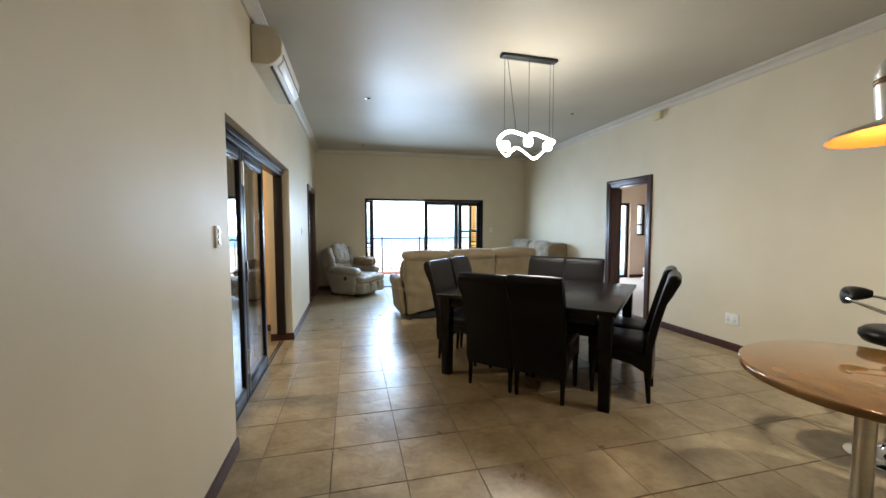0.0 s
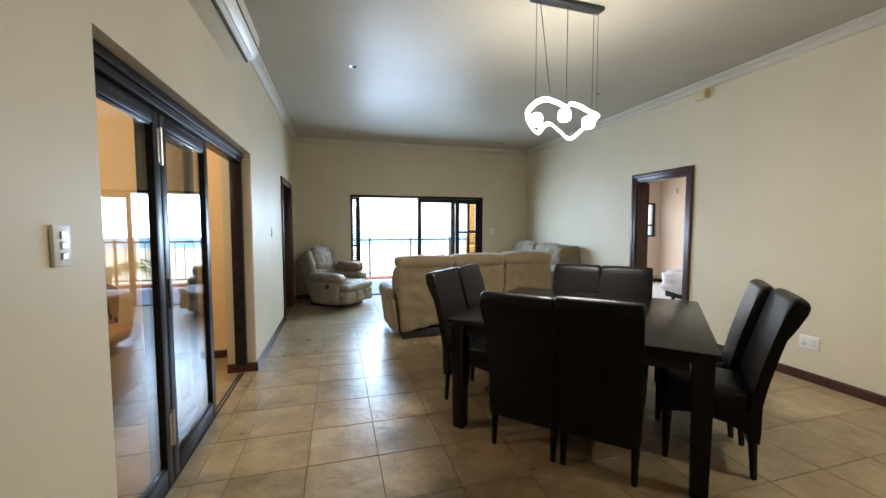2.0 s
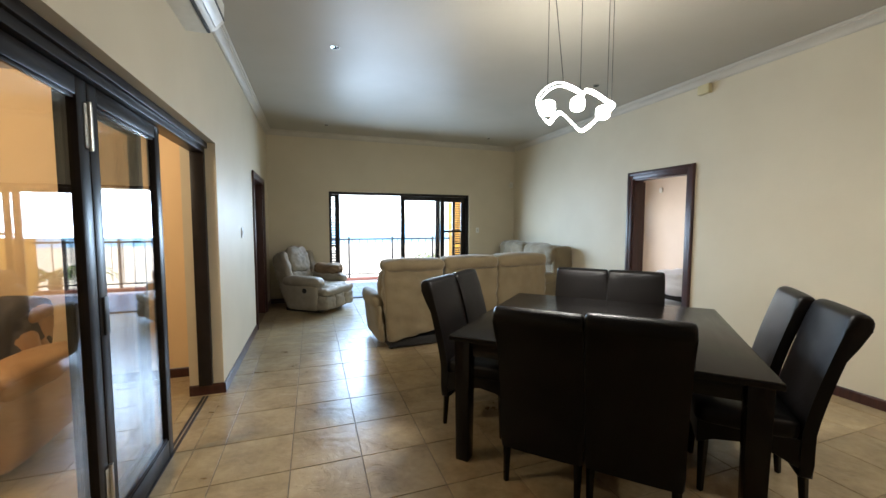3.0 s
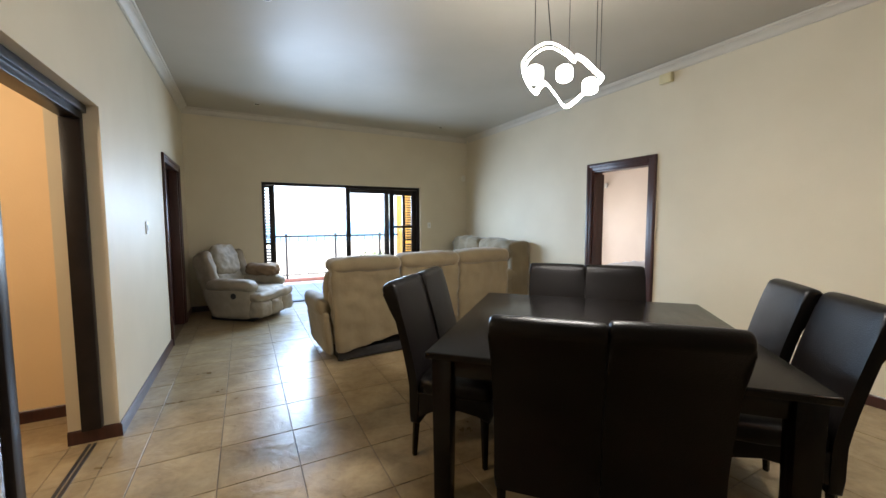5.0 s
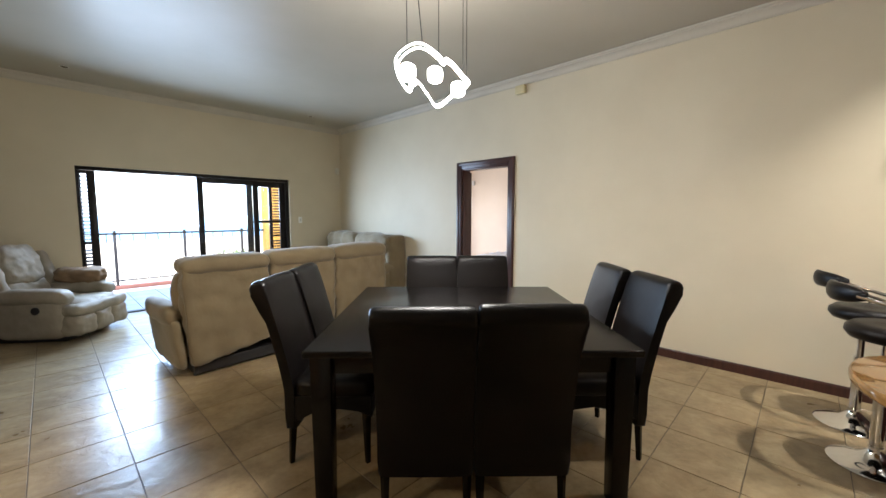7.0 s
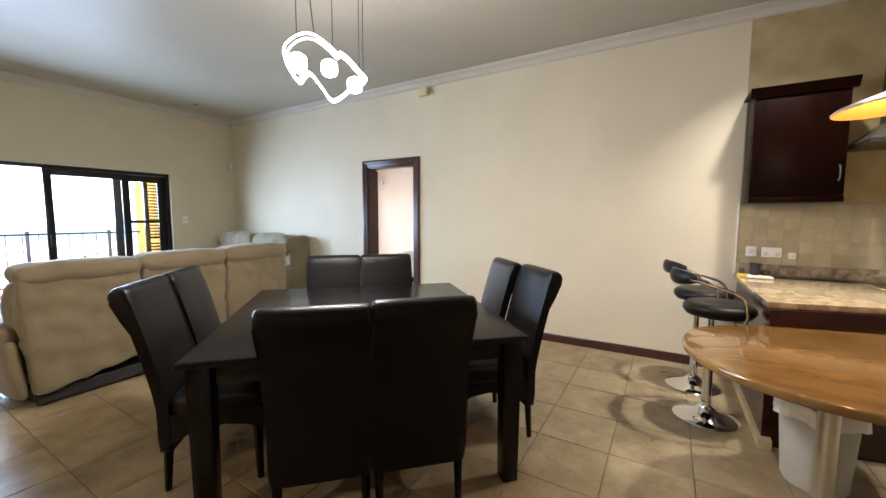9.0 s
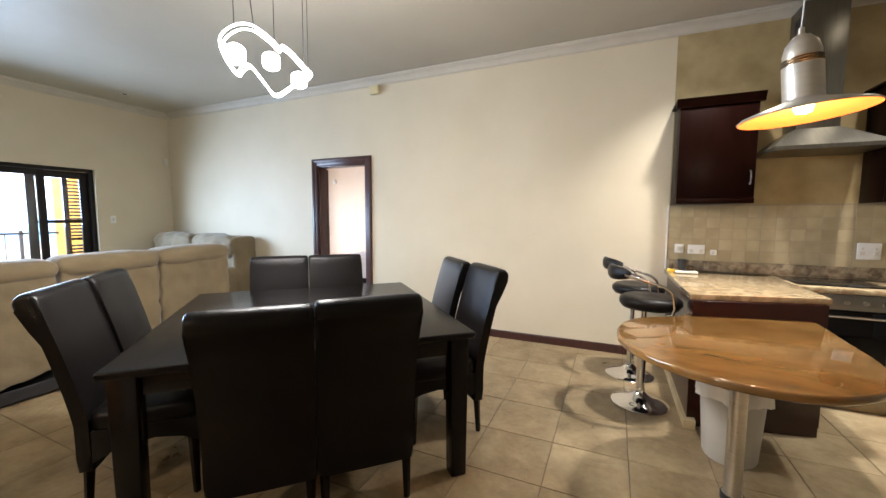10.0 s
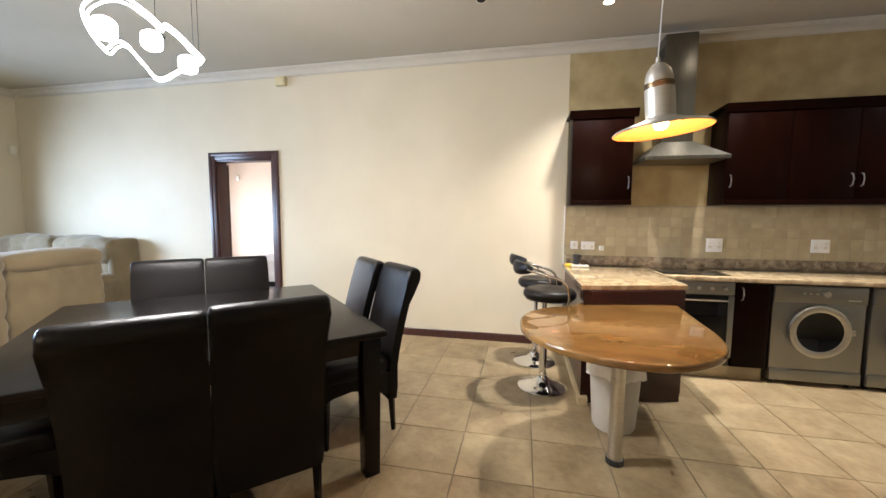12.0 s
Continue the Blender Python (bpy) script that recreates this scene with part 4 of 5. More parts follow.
def base_unit(y0, y1, label):
    u = thing("base_cabinet", label, "cabinet", group="kitchen base cabinets")
    boxes("body", M_CABWOOD, ((3.62, y0, 0.12), (XR - 0.005, y1, 0.86)), bevel=0.002, parent=u)
    boxes("door", M_CABWOOD, ((3.60, y0 + 0.003, 0.125), (3.6195, y1 - 0.003, 0.85)), bevel=0.003, parent=u)
    boxes("plinth", M_STONE, ((3.66, y0, 0.0), (3.675, y1, 0.119)), bevel=0.002, parent=u)
    bow_handle(u, 3.60, y1 - 0.05, 0.76)
    return u


base_unit(-0.245, 0.02, "narrow dark mahogany base cabinet")
oven = thing("oven", "built-in steel oven with a black glass door", "oven")
boxes("body", M_BLACK, ((3.62, 0.025, 0.12), (XR - 0.03, 0.42, 0.86)), bevel=0.003, parent=oven)
boxes("control_panel", M_SILVER, ((3.597, 0.025, 0.745), (3.6195, 0.575, 0.855)), bevel=0.003, parent=oven)
boxes("oven_door", M_DARKGLASS, ((3.597, 0.07, 0.20), (3.6195, 0.575, 0.735)), bevel=0.003, parent=oven)
boxes("door_trim", M_SILVER, ((3.594, 0.025, 0.20), (3.6195, 0.068, 0.735)), bevel=0.003, parent=oven)
boxes("plinth", M_STONE, ((3.64, 0.02, 0.0), (3.655, 0.575, 0.119)), bevel=0.002, parent=oven)
bm = bmesh.new()
rod(bm, (3.565, 0.09, 0.70), (3.565, 0.55, 0.70), 0.009, seg=12)
for y in (0.12, 0.52):
    rod(bm, (3.597, y, 0.70), (3.565, y, 0.70), 0.006, seg=8)
make("bar_handle", bm, M_CHROME, oven, 50)
bm = bmesh.new()
for y in (0.10, 0.2, 0.3, 0.4, 0.5):
    rod(bm, (3.597, y, 0.80), (3.58, y, 0.80), 0.017, 0.014, 16)
make("knob", bm, M_STEEL, oven, 50)
hob = tagged(boxes("hob", M_DARKGLASS, ((3.66, 0.03, 0.901), (4.12, 0.56, 0.908)), bevel=0.003), "black glass ceramic hob in the worktop", "hob")


def laundry_machine(y0, y1, label, name):
    w = thing(name, label, "washing machine", group="laundry machines")
    yc = (y0 + y1) / 2
    boxes("body", M_SILVER, ((3.625, y0, 0.03), (XR - 0.06, y1, 0.85)), bevel=0.012, parent=w)
    boxes("fascia", M_SILVER, ((3.612, y0 + 0.004, 0.705), (3.63, y1 - 0.004, 0.846)), bevel=0.008, parent=w)
    boxes("kick_panel", M_SILVER, ((3.614, y0 + 0.004, 0.035), (3.63, y1 - 0.004, 0.135)), bevel=0.005, parent=w)
    q = pose(3.62, yc, 0.47, 0, -90)
    bm = bmesh.new()
    lathe(bm, [(0.165, 0.0), (0.205, 0.004), (0.222, 0.02), (0.215, 0.036), (0.19, 0.042), (0.165, 0.03)], seg=48, m=q)
    make("porthole_ring", bm, M_STEEL, w, 50)
    bm = bmesh.new()
    lathe(bm, [(0.167, 0.028), (0.13, 0.02), (0.08, 0.012), (0.0, 0.008)], seg=40, m=q)
    make("porthole_glass", bm, M_DARKGLASS, w, 60)
    boxes("door_catch", M_STEEL, ((3.585, y0 + 0.085, 0.455), (3.606, y0 + 0.115, 0.5)), bevel=0.006, parent=w)
    bm = bmesh.new()
    rod(bm, (3.613, yc - 0.03, 0.785), (3.588, yc - 0.03, 0.785), 0.030, 0.026, 24)
    for k in range(3):
        rod(bm, (3.613, yc + 0.03 + 0.045 * k, 0.785), (3.605, yc + 0.03 + 0.045 * k, 0.785), 0.009, seg=12)
    make("dial", bm, M_STEEL, w, 50)
    boxes("name_strip", M_WHITE, ((3.6105, y0 + 0.05, 0.735), (3.6125, y0 + 0.14, 0.742)), parent=w)
    bm = bmesh.new()
    for a in (0.05, -0.05):
        for b in (3.68, 4.08):
            rod(bm, (b, (y0 if a > 0 else y1) + a, 0.0), (b, (y0 if a > 0 else y1) + a, 0.035), 0.02, seg=10)
    make("foot", bm, M_BLACK, w, 40)
    return w


laundry_machine(-0.93, -0.275, "silver tumble dryer under the worktop", "tumble_dryer")
laundry_machine(-1.60, -0.965, "silver front-loading washing machine under the worktop", "washing_machine")
base_unit(-2.3, -1.63, "dark mahogany base cabinet")

# peninsula with a raised back and the granite breakfast table
pen = thing("peninsula", "dark mahogany peninsula with a beige granite top", "kitchen island")
bm = bmesh.new()
prism(bm, [(3.075, 0.60), (XR - 0.006, 0.60), (XR - 0.006, 1.345), (2.893, 1.345)], 0.062, 0.859, "z", 0.004)
prism(bm, [(3.077, 0.604), (XR - 0.006, 0.604), (XR - 0.006, 1.293), (2.91, 1.293)], 0.0, 0.0615, "z")
make("body", bm, M_REDWOOD, pen, 40)
boxes("plinth", M_STONE, ((2.855, 1.296, 0.0), (XR - 0.006, 1.366, 0.061)), bevel=0.003, parent=pen)
bm = bmesh.new()
prism(bm, [(3.10, 0.578), (XR - 0.023, 0.578), (XR - 0.023, 1.375), (2.905, 1.36)], 0.861, 0.90, "z", 0.006)
make("slab", bm, M_GRANITE, pen, 40)
bt = thing("breakfast_table", "polished orange granite breakfast table with rounded end on a steel leg", "table")
BTZ = 0.755
RIM = [(3.04, 0.665), (2.62, 0.695), (2.23, 0.73), (1.955, 0.845), (1.79, 1.06), (1.76, 1.30), (1.85, 1.54), (2.06, 1.73), (2.32, 1.80), (2.58, 1.755), (2.76, 1.61), (2.87, 1.42), (3.04, 1.33)]
line = []
for i in range(len(RIM) - 1):
    p = [Vector(RIM[max(0, min(len(RIM) - 1, i + k))]) for k in (-1, 0, 1, 2)]
    for k in range(5):
        t = k / 5
        line.append(tuple(0.5 * (2 * p[1] + (p[2] - p[0]) * t + (2 * p[0] - 5 * p[1] + 4 * p[2] - p[3]) * t * t + (3 * p[1] - p[0] - 3 * p[2] + p[3]) * t ** 3)))
line.append(RIM[-1])
bm = bmesh.new()
prism(bm, line, BTZ - 0.04, BTZ, "z", 0.012)
make("tabletop", bm, M_ORANGE, bt, 50)
bm = bmesh.new()
lathe(bm, [(0.0, 0.0), (0.046, 0.0), (0.046, 0.03), (0.038, 0.034), (0.038, BTZ - 0.05), (0.075, BTZ - 0.048), (0.075, BTZ - 0.0405), (0, BTZ - 0.0405)], (2.205, 1.25, 0), 32)
make("leg", bm, M_STEEL, bt, 40)
bm = bmesh.new()
lathe(bm, [(0.0, 0.0), (0.05, 0.0), (0.05, 0.028), (0.044, 0.031)], (2.205, 1.25, 0.0005), 32)
make("foot_ring", bm, M_BLACK, bt, 40)

# bin under the breakfast table
bin_ = thing("waste_bin", "white plastic waste bin lined with a bag", "bin", pose(2.62, 1.17, 0))
bm = bmesh.new()
lathe(bm, [(0, 0.004), (0.125, 0.0), (0.135, 0.02), (0.16, 0.42), (0.167, 0.435), (0.163, 0.445), (0.153, 0.435), (0.13, 0.03), (0, 0.025)], seg=36)
make("tub", bm, M_BINPL, bin_, 50)
bm = bmesh.new()
seg = 72
prof = [(0.155, 0.42, 0.0), (0.164, 0.452, 0.004), (0.173, 0.444, 0.006), (0.176, 0.41, 0.010), (0.177, 0.37, 0.014)]
rings = []
for r, z, wv in prof:
    rings.append([bm.verts.new(((r + wv * math.sin(9 * a) * 0.5 + wv * math.sin(23 * a + 1) * 0.4) * math.cos(a), (r + wv * math.sin(9 * a) * 0.5 + wv * math.sin(23 * a + 1) * 0.4) * math.sin(a), z + wv * math.sin(5 * a + 2))) for a in [2 * math.pi * k / seg for k in range(seg)]])
for p, q in zip(rings, rings[1:]):
    for k in range(seg):
        bm.faces.new((p[k], p[(k + 1) % seg], q[(k + 1) % seg], q[k]))
make("bin_bag", bm, M_WHITE, bin_, 60)


def bar_stool(m):
    st = thing("bar_stool", "chrome bar stool with a black padded seat and curved back", "bar stool", m, "bar stools at the peninsula")
    bm = bmesh.new()
    lathe(bm, [(0.0, 0.0), (0.195, 0.0), (0.2, 0.006), (0.19, 0.014), (0.13, 0.03), (0.07, 0.055), (0.04, 0.085), (0.034, 0.10), (0.034, 0.12), (0, 0.12)], seg=48)
    make("base", bm, M_CHROME, st, 50)
    bm = bmesh.new()
    rod(bm, (0, 0, 0.11), (0, 0, 0.48), 0.030, seg=20)
    rod(bm, (0, 0, 0.48), (0, 0, 0.73), 0.019, seg=20)
    make("column", bm, M_CHROME, st, 40)
    bm = bmesh.new()
    lathe(bm, [(0, 0.725), (0.10, 0.725), (0.19, 0.74), (0.21, 0.77), (0.207, 0.80), (0.18, 0.822), (0.08, 0.815), (0, 0.812)], (0.04, 0, 0), 40)
    make("seat", bm, M_LEATHER, st, 60)
    # chrome arm loop rising from the seat's sides to the back
    bm = bmesh.new()
    for s in (-1, 1):
        pts = [(0.10, s * 0.15, 0.718), (0.118, s * 0.195, 0.73), (0.12, s * 0.212, 0.78), (0.11, s * 0.218, 0.845), (0.09, s * 0.222, 0.892), (0.045, s * 0.225, 0.926), (-0.05, s * 0.22, 0.957), (-0.13, s * 0.195, 0.98), (-0.19, s * 0.155, 0.995)]
        tube(bm, pts, 0.010, 10)
    make("arm_tube", bm, M_CHROME, st, 60)
    bm = bmesh.new()
    rows = []
    n = 15
    for k in range(n):
        a = radians(132 + 96 * k / (n - 1))
        e = 1 - abs(2 * k / (n - 1) - 1) ** 3
        h = 0.024 + 0.030 * e
        ring = []
        for j in range(10):
            b = 2 * math.pi * j / 10
            rr = 0.235 + 0.024 * math.cos(b) * (0.4 + 0.6 * e)
            ring.append(bm.verts.new((rr * math.cos(a), rr * math.sin(a), 1.0 + h * math.sin(b))))
        rows.append(ring)
    for p, q in zip(rows, rows[1:]):
        for j in range(10):
            bm.faces.new((p[j], p[(j + 1) % 10], q[(j + 1) % 10], q[j]))
    bm.faces.new(rows[0])
    bm.faces.new(rows[-1][::-1])
    make("backrest", bm, M_LEATHER, st, 70)
    return st


stool = bar_stool(pose(3.13, 1.61, 0, 0, 0, -75))
copy_thing(stool, pose(3.68, 1.66, 0, 0, 0, -72))

# ---- lamps ----
chand = thing("chandelier", "twisted loop of bright white light tubes hung from a black bar", "chandelier", pose(1.70, 3.70, 0, 0, 0, 2))
bm = bmesh.new()
box(bm, (-0.31, -0.045, ZC - 0.034), (0.31, 0.045, ZC - 0.001), 0.012, 3)
make("ceiling_plate", bm, M_BLACK, chand, 35)
BEND = [(-0.33, 0.03, -0.134), (-0.31, -0.05, -0.08), (-0.24, -0.09, -0.055), (-0.14, -0.11, -0.08), (-0.06, -0.10, -0.10), (-0.01, -0.07, -0.062),
        (0.08, -0.05, -0.06), (0.2, -0.03, -0.09), (0.31, 0.0, -0.115), (0.25, 0.07, -0.17), (0.16, 0.16, -0.262), (0.05, 0.15, -0.215),
        (-0.07, 0.12, -0.168), (-0.15, 0.09, -0.205), (-0.226, 0.05, -0.265), (-0.30, 0.04, -0.22)]


def round_curve(points, steps, z):
    """A closed Catmull-Rom curve through the points."""
    p, out = [Vector(q) for q in points], []
    n = len(p)
    for i in range(n):
        a, b, c, d = p[i - 1], p[i], p[(i + 1) % n], p[(i + 2) % n]
        for k in range(steps):
            t = k / steps
            q = 0.5 * (2 * b + (c - a) * t + (2 * a - 5 * b + 4 * c - d) * t * t + (3 * b - a - 3 * c + d) * t ** 3)
            out.append((q.x, q.y, q.z + z))
    return out


ring = round_curve(BEND, 7, 2.448)
bm = bmesh.new()
tube(bm, ring, 0.0052, 10, True)
tube(bm, [(x * 0.95, y * 0.9, z - 0.02) for x, y, z in ring], 0.0045, 10, True)
make("light_tube", bm, M_RING, chand, 60)
bm = bmesh.new()
for x, y, z in ((-0.25, 0.02, 2.265), (0.03, 0.06, 2.335), (0.25, 0.05, 2.295)):
    soft_block(bm, (x - 0.044, y - 0.044, z - 0.055), (x + 0.044, y + 0.044, z + 0.045), 0.032, 0.0, 0.0, 4)
make("light_globe", bm, M_RING, chand, 60)
bm = bmesh.new()
for x in (-0.27, 0.0, 0.24, 0.28):
    rod(bm, (x, 0, 2.36), (x, 0, ZC - 0.034), 0.0022, seg=6)
tube(bm, [(-0.24, 0, ZC - 0.034), (-0.2, 0.0, 2.85), (-0.14, 0.0, 2.42)], 0.0028, 6)
make("wire", bm, M_BLACK, chand)
lamp("chandelier_light", "POINT", (1.70, 3.70, 2.20), 13.5, (1.0, 0.93, 0.77), 0.16)
# added fill below the tubes: brightens the floor, not the ceiling; no fitting there
lamp("chandelier_floor_fill", "AREA", (1.70, 3.70, 2.18), 5.5, (1.0, 0.93, 0.77), 0.5, (1.70, 3.70, 0.0))

pend = thing("pendant_lamp", "brushed steel pendant lamp with an amber-lined dish shade", "pendant lamp", pose(2.073, 1.14, 0))
tilt = pose(0, 0, 1.855, -5, 0, 0) @ Matrix.Scale(0.86, 4)
bm = bmesh.new()
lathe(bm, [(0.257, -0.035), (0.259, -0.03), (0.243, -0.018), (0.17, 0.006), (0.09, 0.032), (0.078, 0.04), (0.078, 0.20)], seg=56, m=tilt)
lathe(bm, [(0.073, 0.235), (0.073, 0.26), (0.062, 0.30), (0.035, 0.335), (0.014, 0.345), (0.012, 0.375), (0, 0.38)], seg=40, m=tilt)
make("shade", bm, M_PEND, pend, 45)
bm = bmesh.new()
for z in (0.205, 0.217, 0.229):
    lathe(bm, [(0.06, z - 0.004), (0.079, z - 0.004), (0.079, z + 0.002), (0.06, z + 0.002)], seg=36, m=tilt)
make("shade_ring", bm, M_BRASS, pend, 30)
bm = bmesh.new()
lathe(bm, [(0.255, -0.036), (0.238, -0.0225), (0.168, 0.001), (0.088, 0.026), (0.05, 0.033), (0, 0.034)], seg=56, m=tilt)
make("shade_lining", bm, M_AMBER, pend, 60)
bm = bmesh.new()
lathe(bm, [(0, -0.03), (0.03, -0.022), (0.04, 0.005), (0.03, 0.035), (0.02, 0.055)], seg=24, m=tilt)
make("bulb", bm, M_BULB, pend, 60)
bm = bmesh.new()
rod(bm, (0, 0.028, 2.165), (0, 0, ZC - 0.03), 0.003, seg=8)
lathe(bm, [(0, ZC - 0.035), (0.04, ZC - 0.03), (0.045, ZC - 0.001), (0, ZC - 0.001)], seg=24)
make("cord", bm, M_WHITE, pend, 40)
lamp("pendant_light", "POINT", (2.073, 1.14, 1.80), 1.6, WARM, 0.04)


def downlight(x, y, lit, power=24):
    d = thing("downlight", "small steel ceiling downlight, " + ("lit" if lit else "unlit"), "downlight", pose(x, y, 0), "ceiling downlights")
    bm = bmesh.new()
    lathe(bm, [(0.034, ZC - 0.001), (0.046, ZC - 0.001), (0.045, ZC - 0.007), (0.036, ZC - 0.006)], seg=28)
    make("bezel", bm, M_STEEL, d, 40)
    bm = bmesh.new()
    lathe(bm, [(0.035, ZC - 0.004), (0.02, ZC - 0.003), (0, ZC - 0.0025)], seg=24)
    make("bulb_face", bm, M_SPOT if lit else M_DARKGLASS, d, 40)
    if lit:
        s = lamp("downlight_beam", "SPOT", (x, y, ZC - 0.012), power, DOWN, 0.06, (x, y, 0))
        s.data.spot_size, s.data.spot_blend = radians(108), 1.0
    return d


for x, y in ((0.17, 5.34), (0.19, 8.36), (3.23, 5.34), (3.26, 8.38), (3.22, 2.17)):
    downlight(x, y, False)
for x, y in ((3.45, 1.15), (3.35, -0.05), (3.3, -1.7)):
    downlight(x, y, True, 52 if y > 0 else 35)

# ---- fittings on the walls ----
ac = thing("air_conditioner", "ivory split air conditioner high on the wall", "air conditioner", pose(XL, 3.945, 2.745))
bm = bmesh.new()
prism(bm, [(0, 0.0), (0.12, 0.0), (0.18, 0.03), (0.225, 0.085), (0.23, 0.20), (0.195, 0.285), (0.12, 0.305), (0, 0.305)], -0.525, 0.525, "y", 0.012)
make("casing", bm, M_IVORY, ac, 40)
boxes("outlet_flap", M_WHITE, ((-0.036, -0.43, -0.003), (0.036, 0.46, 0.003)), bevel=0.003, parent=ac).matrix_basis = pose(0.206, 0, 0.052, 0, -50)
bm = bmesh.new()
box(bm, (0.219, -0.49, 0.088), (0.2315, 0.5, 0.101))
box(bm, (0.128, -0.47, -0.002), (0.146, 0.5, 0.022))
make("panel_gap", bm, M_BLACK, ac)


def plate(name, label, category, m, w, h, knobs, material=None):
    """A fitting on a wall: plate in the local x-z plane, facing -y."""
    p = thing(name, label, category, m)
    boxes("plate", material or M_WHITE, ((-w / 2, -0.012, -h / 2), (w / 2, 0.0, h / 2)), bevel=0.004, parent=p)
    bm = bmesh.new()
    for x, z, a, b in knobs:
        box(bm, (x - a / 2, -0.018, z - b / 2), (x + a / 2, -0.0115, z + b / 2), 0.002, 1)
    make("rocker", bm, M_STEEL if name == "light_switch" else M_IVORY, p, 35)
    return p


plate("light_switch", "white triple light switch on the wall", "light switch", pose(XL, 2.46, 1.395, 0, 0, 90), 0.075, 0.125, [(0, z, 0.026, 0.022) for z in (-0.032, 0, 0.032)])
plate("light_switch", "white light switch on the wall", "light switch", pose(XL, 6.28, 1.375, 0, 0, 90), 0.07, 0.115, [(0, 0, 0.03, 0.05)])
plate("light_switch", "white light switch beside the balcony door", "light switch", pose(3.32, YF, 1.34), 0.07, 0.115, [(0, 0, 0.03, 0.05)])
SOCK = [(-0.04, 0.022, 0.012, 0.018), (0.04, 0.022, 0.012, 0.018), (-0.04, -0.015, 0.03, 0.03), (0.04, -0.015, 0.03, 0.03)]
plate("wall_socket", "white double wall socket", "socket", pose(XR, 3.50, 0.365, 0, 0, -90), 0.155, 0.125, SOCK)
for y, z, w, h, k in ((-0.055, 1.132, 0.145, 0.135, SOCK), (-0.94, 1.14, 0.15, 0.125, SOCK), (1.125, 1.105, 0.135, 0.085, SOCK[2:]), (1.262, 1.108, 0.075, 0.085, [(0, 0, 0.03, 0.04)]), (0.99, 1.08, 0.05, 0.05, [(0, 0, 0.02, 0.02)])):
    plate("wall_socket", "white socket plate on the kitchen tiles", "socket", pose(XR - 0.0125, y, z, 0, 0, -90), w, h, k)
sensor = tagged(boxes("alarm_box", mat("yellowed_plastic", (0.60, 0.52, 0.30), 0.45, colour2=(0.55, 0.47, 0.26), scale=9), ((XR - 0.06, 4.615, 2.955), (XR, 4.75, 3.058)), bevel=0.006), "small ivory alarm box under the cornice", "alarm")
pir = thing("motion_detector", "small ivory detector in the wall corner", "sensor")
bm = bmesh.new()
soft_block(bm, (4.09, YF - 0.055, 2.27), (4.16, YF, 2.39), 0.02, 0.004, 0, 4)
make("casing", bm, M_IVORY, pir, 50)
pir2 = thing("motion_detector", "small white detector on the bedroom wall", "sensor")
bm = bmesh.new()
soft_block(bm, (BX1 - 0.05, 8.50, 2.24), (BX1, 8.58, 2.36), 0.02, 0.004, 0, 4)
make("casing", bm, M_WHITE, pir2, 50)

# ---- bedroom bed ----
bed = thing("bed", "bed with loose white bedding", "bed", pose(0, 0, 0))
boxes("base", M_ESP, ((6.15, 5.5, 0.08), (7.95, 7.0, 0.30)), bevel=0.01, parent=bed)
bm = bmesh.new()
soft_block(bm, (6.08, 5.45, 0.16), (7.97, 7.1, 0.60), 0.12, 0.04, 0.05, 14, 2)
make("duvet", bm, M_DUVET, bed, 70)
bm = bmesh.new()
for x in (6.25, 7.85):
    for y in (5.6, 6.9):
        rod(bm, (x, y, 0), (x, y, 0.1), 0.035, seg=12)
make("foot", bm, M_ESP, bed, 40)

# ---- things on the peninsula ----
tagged(boxes("flat_box", M_IVORY, ((3.95, 1.14, 0.901), (4.13, 1.31, 0.918)), bevel=0.004), "flat ivory box on the worktop", "box")
bm = bmesh.new()
lathe(bm, [(0, 0), (0.028, 0.0), (0.033, 0.05), (0.042, 0.10), (0.037, 0.10), (0.03, 0.05), (0, 0.045)], (4.05, 1.25, 0.9185), 24)
tagged(make("black_pot", bm, M_BLACK, smooth=40), "small black pot on the flat box", "pot")
bm = bmesh.new()
lathe(bm, [(0, 0), (0.026, 0.0), (0.03, 0.012), (0.03, 0.03), (0.024, 0.036), (0.022, 0.03), (0, 0.028)], (4.09, 1.175, 0.9185), 24)
tagged(make("brass_tin", bm, M_BRASS, smooth=40), "small round brass tin on the flat box", "tin")
bm = bmesh.new()
lathe(bm, [(0.014, 0), (0.03, 0), (0.033, 0.006), (0.033, 0.02), (0.03, 0.026), (0.014, 0.026), (0.014, 0)], (4.03, 1.338, 0.9005), 24)
tagged(make("tape_roll", bm, mat("yellow_plastic", (0.75, 0.50, 0.03), 0.4), smooth=40), "small yellow roll of tape on the worktop", "tape")

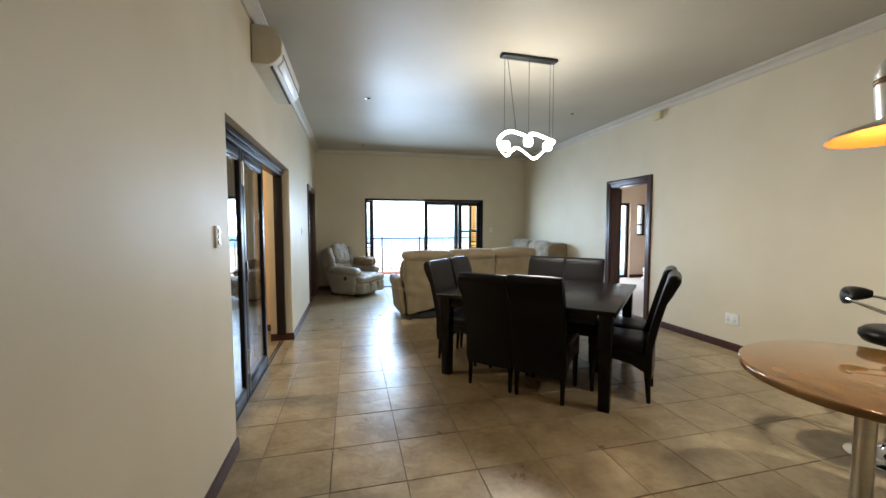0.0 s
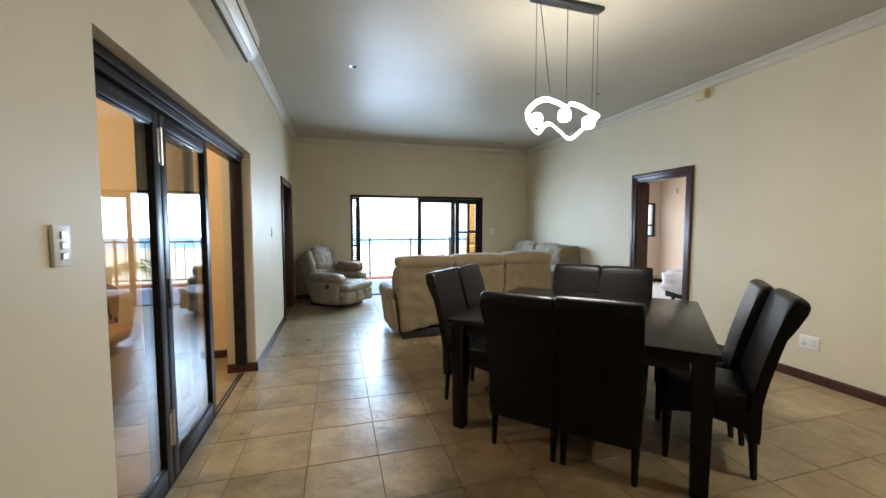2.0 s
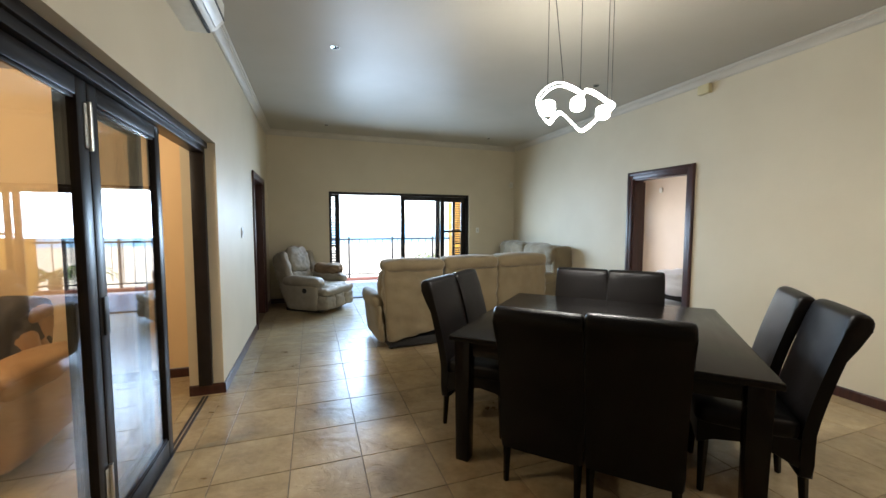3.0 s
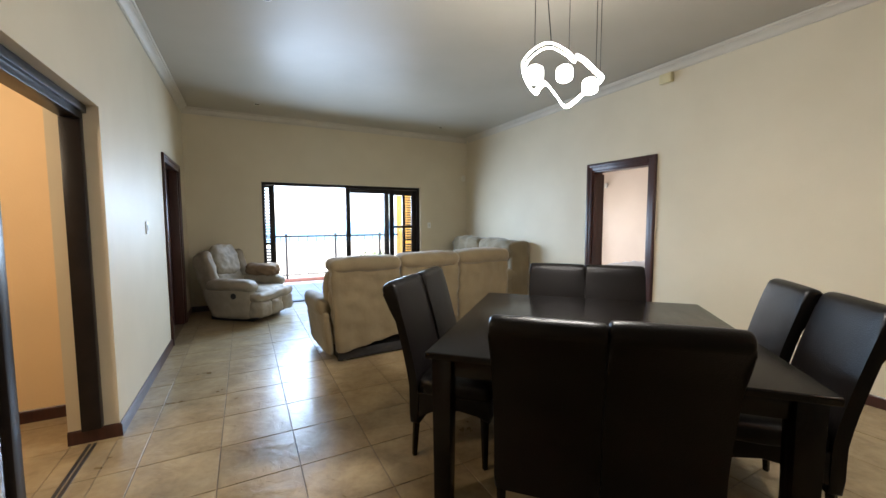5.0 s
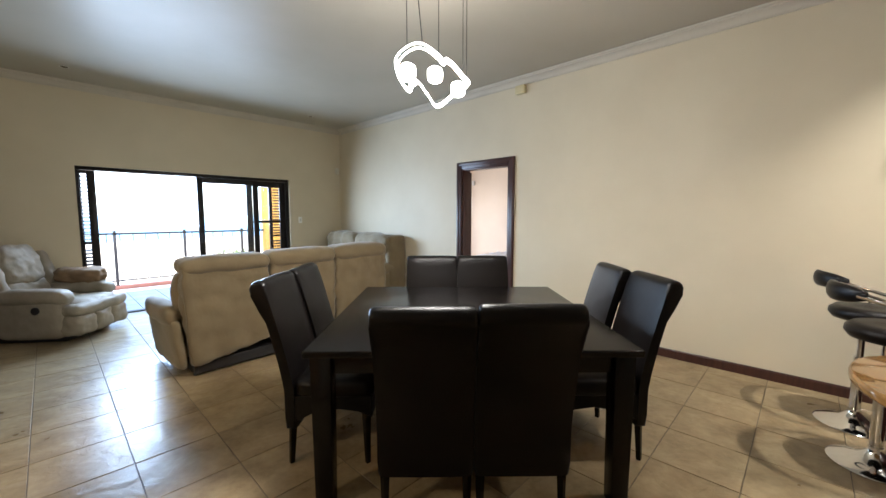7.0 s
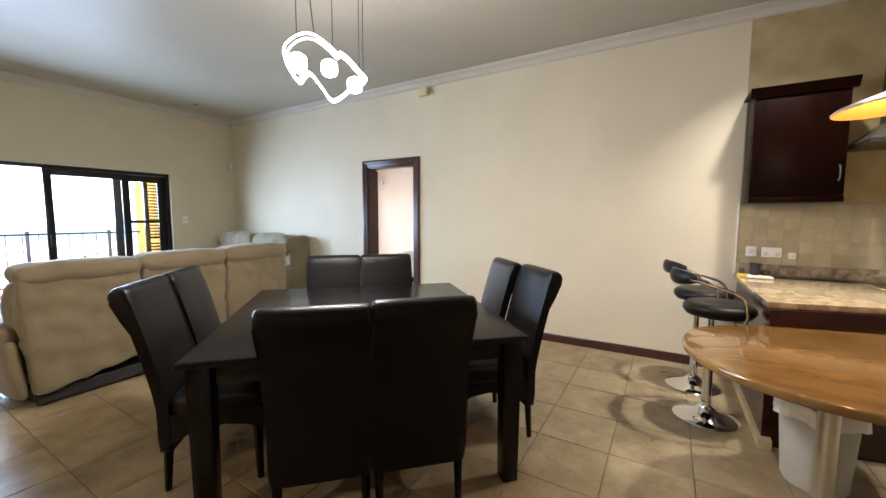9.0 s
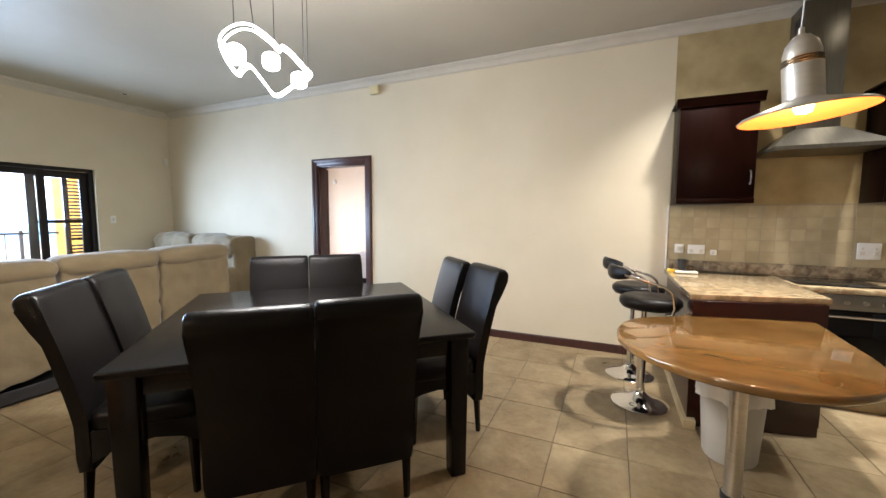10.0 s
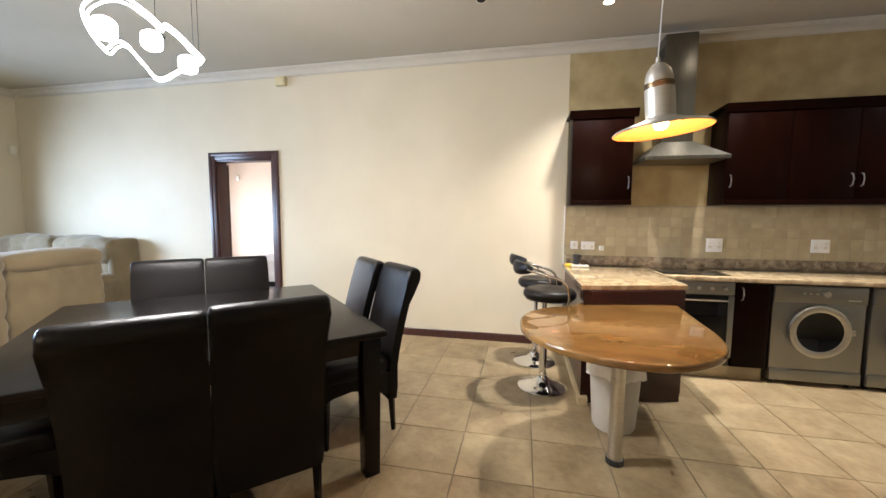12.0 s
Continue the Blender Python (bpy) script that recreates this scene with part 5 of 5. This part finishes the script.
# ---- palm beyond the balcony ----
palm = thing("palm_tree", "tall palm rising beside the balcony", "tree", pose(4.3, 13.6, -10))
bm = bmesh.new()
tube(bm, [(0.3, 0.2, 0.0), (0.22, 0.1, 3.0), (0.08, 0.02, 6.5), (0.0, 0.0, 10.1)], 0.13, 12)
make("trunk", bm, M_BARK, palm, 50)
prng = random.Random(11)
bm = bmesh.new()
for k in range(16):
    a, rise, reach = 2 * math.pi * k / 16 + prng.uniform(-0.15, 0.15), prng.uniform(0.25, 0.95), prng.uniform(1.0, 1.5)
    d, side = Vector((math.cos(a), math.sin(a), 0)), Vector((-math.sin(a), math.cos(a), 0))
    spine = [Vector((0, 0, 10.1)) + d * (reach * t) + Vector((0, 0, rise * (t * 1.6 - 1.5 * t * t))) for t in [j / 9 for j in range(10)]]
    tube(bm, spine, 0.009, 5)
    for j in range(1, 10):
        for s in (-1, 1):
            b = spine[j]
            tip = b + side * (s * 0.34 * (1 - 0.06 * j)) + d * 0.16 + Vector((0, 0, -0.13 - prng.uniform(0, 0.1)))
            w = d * 0.02
            m_ = (b + tip) / 2 + Vector((0, 0, 0.03))
            v = [bm.verts.new(q) for q in (b - w, m_ - w, tip, m_ + w, b + w)]
            bm.faces.new(v)
fr = make("fronds", bm, M_LEAF, palm, 40)
tagged(fr, kind="stuff")

# ---- pieces: floor and wall tiles ----
PITCH, GAP = 0.425, 0.005
X0, Y0 = -0.224, 1.71


def tile_mesh(x, y):
    bm = bmesh.new()
    box(bm, (-x / 2, -y / 2, -0.006), (x / 2, y / 2, 0.0), 0.0016, 1)
    me = bpy.data.meshes.new("floor_tile")
    bm.to_mesh(me)
    bm.free()
    return me


whole = tile_mesh(PITCH - GAP, PITCH - GAP)
whole.materials.append(M_TILE)
rng = random.Random(5)
far = bmesh.new()


def lay(parent, xa, xb, ya, yb, near, far_bm):
    i0, i1 = math.floor((xa - X0) / PITCH), math.ceil((xb - X0) / PITCH)
    j0, j1 = math.floor((ya - Y0) / PITCH), math.ceil((yb - Y0) / PITCH)
    cut = {}
    for i in range(i0, i1):
        for j in range(j0, j1):
            a0, a1 = max(xa, X0 + i * PITCH + GAP / 2), min(xb, X0 + (i + 1) * PITCH - GAP / 2)
            b0, b1 = max(ya, Y0 + j * PITCH + GAP / 2), min(yb, Y0 + (j + 1) * PITCH - GAP / 2)
            if a1 - a0 < 0.01 or b1 - b0 < 0.01:
                continue
            cx, cy, dz = (a0 + a1) / 2, (b0 + b1) / 2, rng.uniform(-0.0006, 0.0006)
            if not near(cx, cy):
                box(far_bm, (a0, b0, -0.006), (a1, b1, dz))
                continue
            key = (round(a1 - a0, 3), round(b1 - b0, 3))
            if abs(key[0] - PITCH + GAP) < 0.002 and abs(key[1] - PITCH + GAP) < 0.002:
                me = whole
            else:
                if key not in cut:
                    cut[key] = tile_mesh(a1 - a0, b1 - b0)
                    cut[key].materials.append(M_TILE)
                me = cut[key]
            ob = new("floor_tile", me)
            ob.parent = parent
            ob.matrix_basis = pose(cx, cy, dz, rng.uniform(-0.06, 0.06), rng.uniform(-0.06, 0.06), 0)


lay(floor, XL, XR, YB, YF + 0.04, lambda x, y: y > -0.6, far)
ft = make("floor_tiles_far", far, M_TILE, floor)
tagged(ft, kind="stuff")
farh = bmesh.new()
lay(hall_floor, HX, XL - 0.003, HY0, HY1, lambda x, y: False, farh)
tagged(make("hall_tiles", farh, M_TILE, hall_floor), kind="stuff")
# thresholds of the wall openings
structure(boxes("sill_bedroom", M_DARKWOOD, ((XR, RD0 + 0.025, -0.006), (XR + 0.16, RD1 - 0.025, 0.004)), bevel=0.002), "dark timber threshold strip", "threshold")

# backsplash tiles
bm = bmesh.new()
box(bm, (-0.003, -0.0489, -0.0489), (0.003, 0.0489, 0.0489), 0.0012, 1)
bt_me = bpy.data.meshes.new("wall_tile")
bm.to_mesh(bt_me)
bm.free()
bt_me.materials.append(M_STONE)
for j in range(5):
    for i in range(34):
        y = KY - 0.052 - 0.1015 * i
        ob = new("wall_tile", bt_me)
        ob.parent = bsp
        ob.matrix_basis = pose(XR - 0.008 + rng.uniform(-0.0006, 0.0006), y, 1.05 + 0.1015 * j, 0, rng.uniform(-0.3, 0.3), rng.uniform(-0.3, 0.3))
# balcony tiles
bm = bmesh.new()
for i in range(26):
    for j in range(6):
        x, y = -2.98 + 0.43 * i, YF + 0.25 + 0.43 * j
        if y + 0.42 < 11.5:
            box(bm, (x, y, -0.012), (x + 0.422, y + 0.422, -0.004))
tagged(make("balcony_tiles", bm, M_BALC), "grey tiles of the balcony floor", "tiles", kind="stuff")
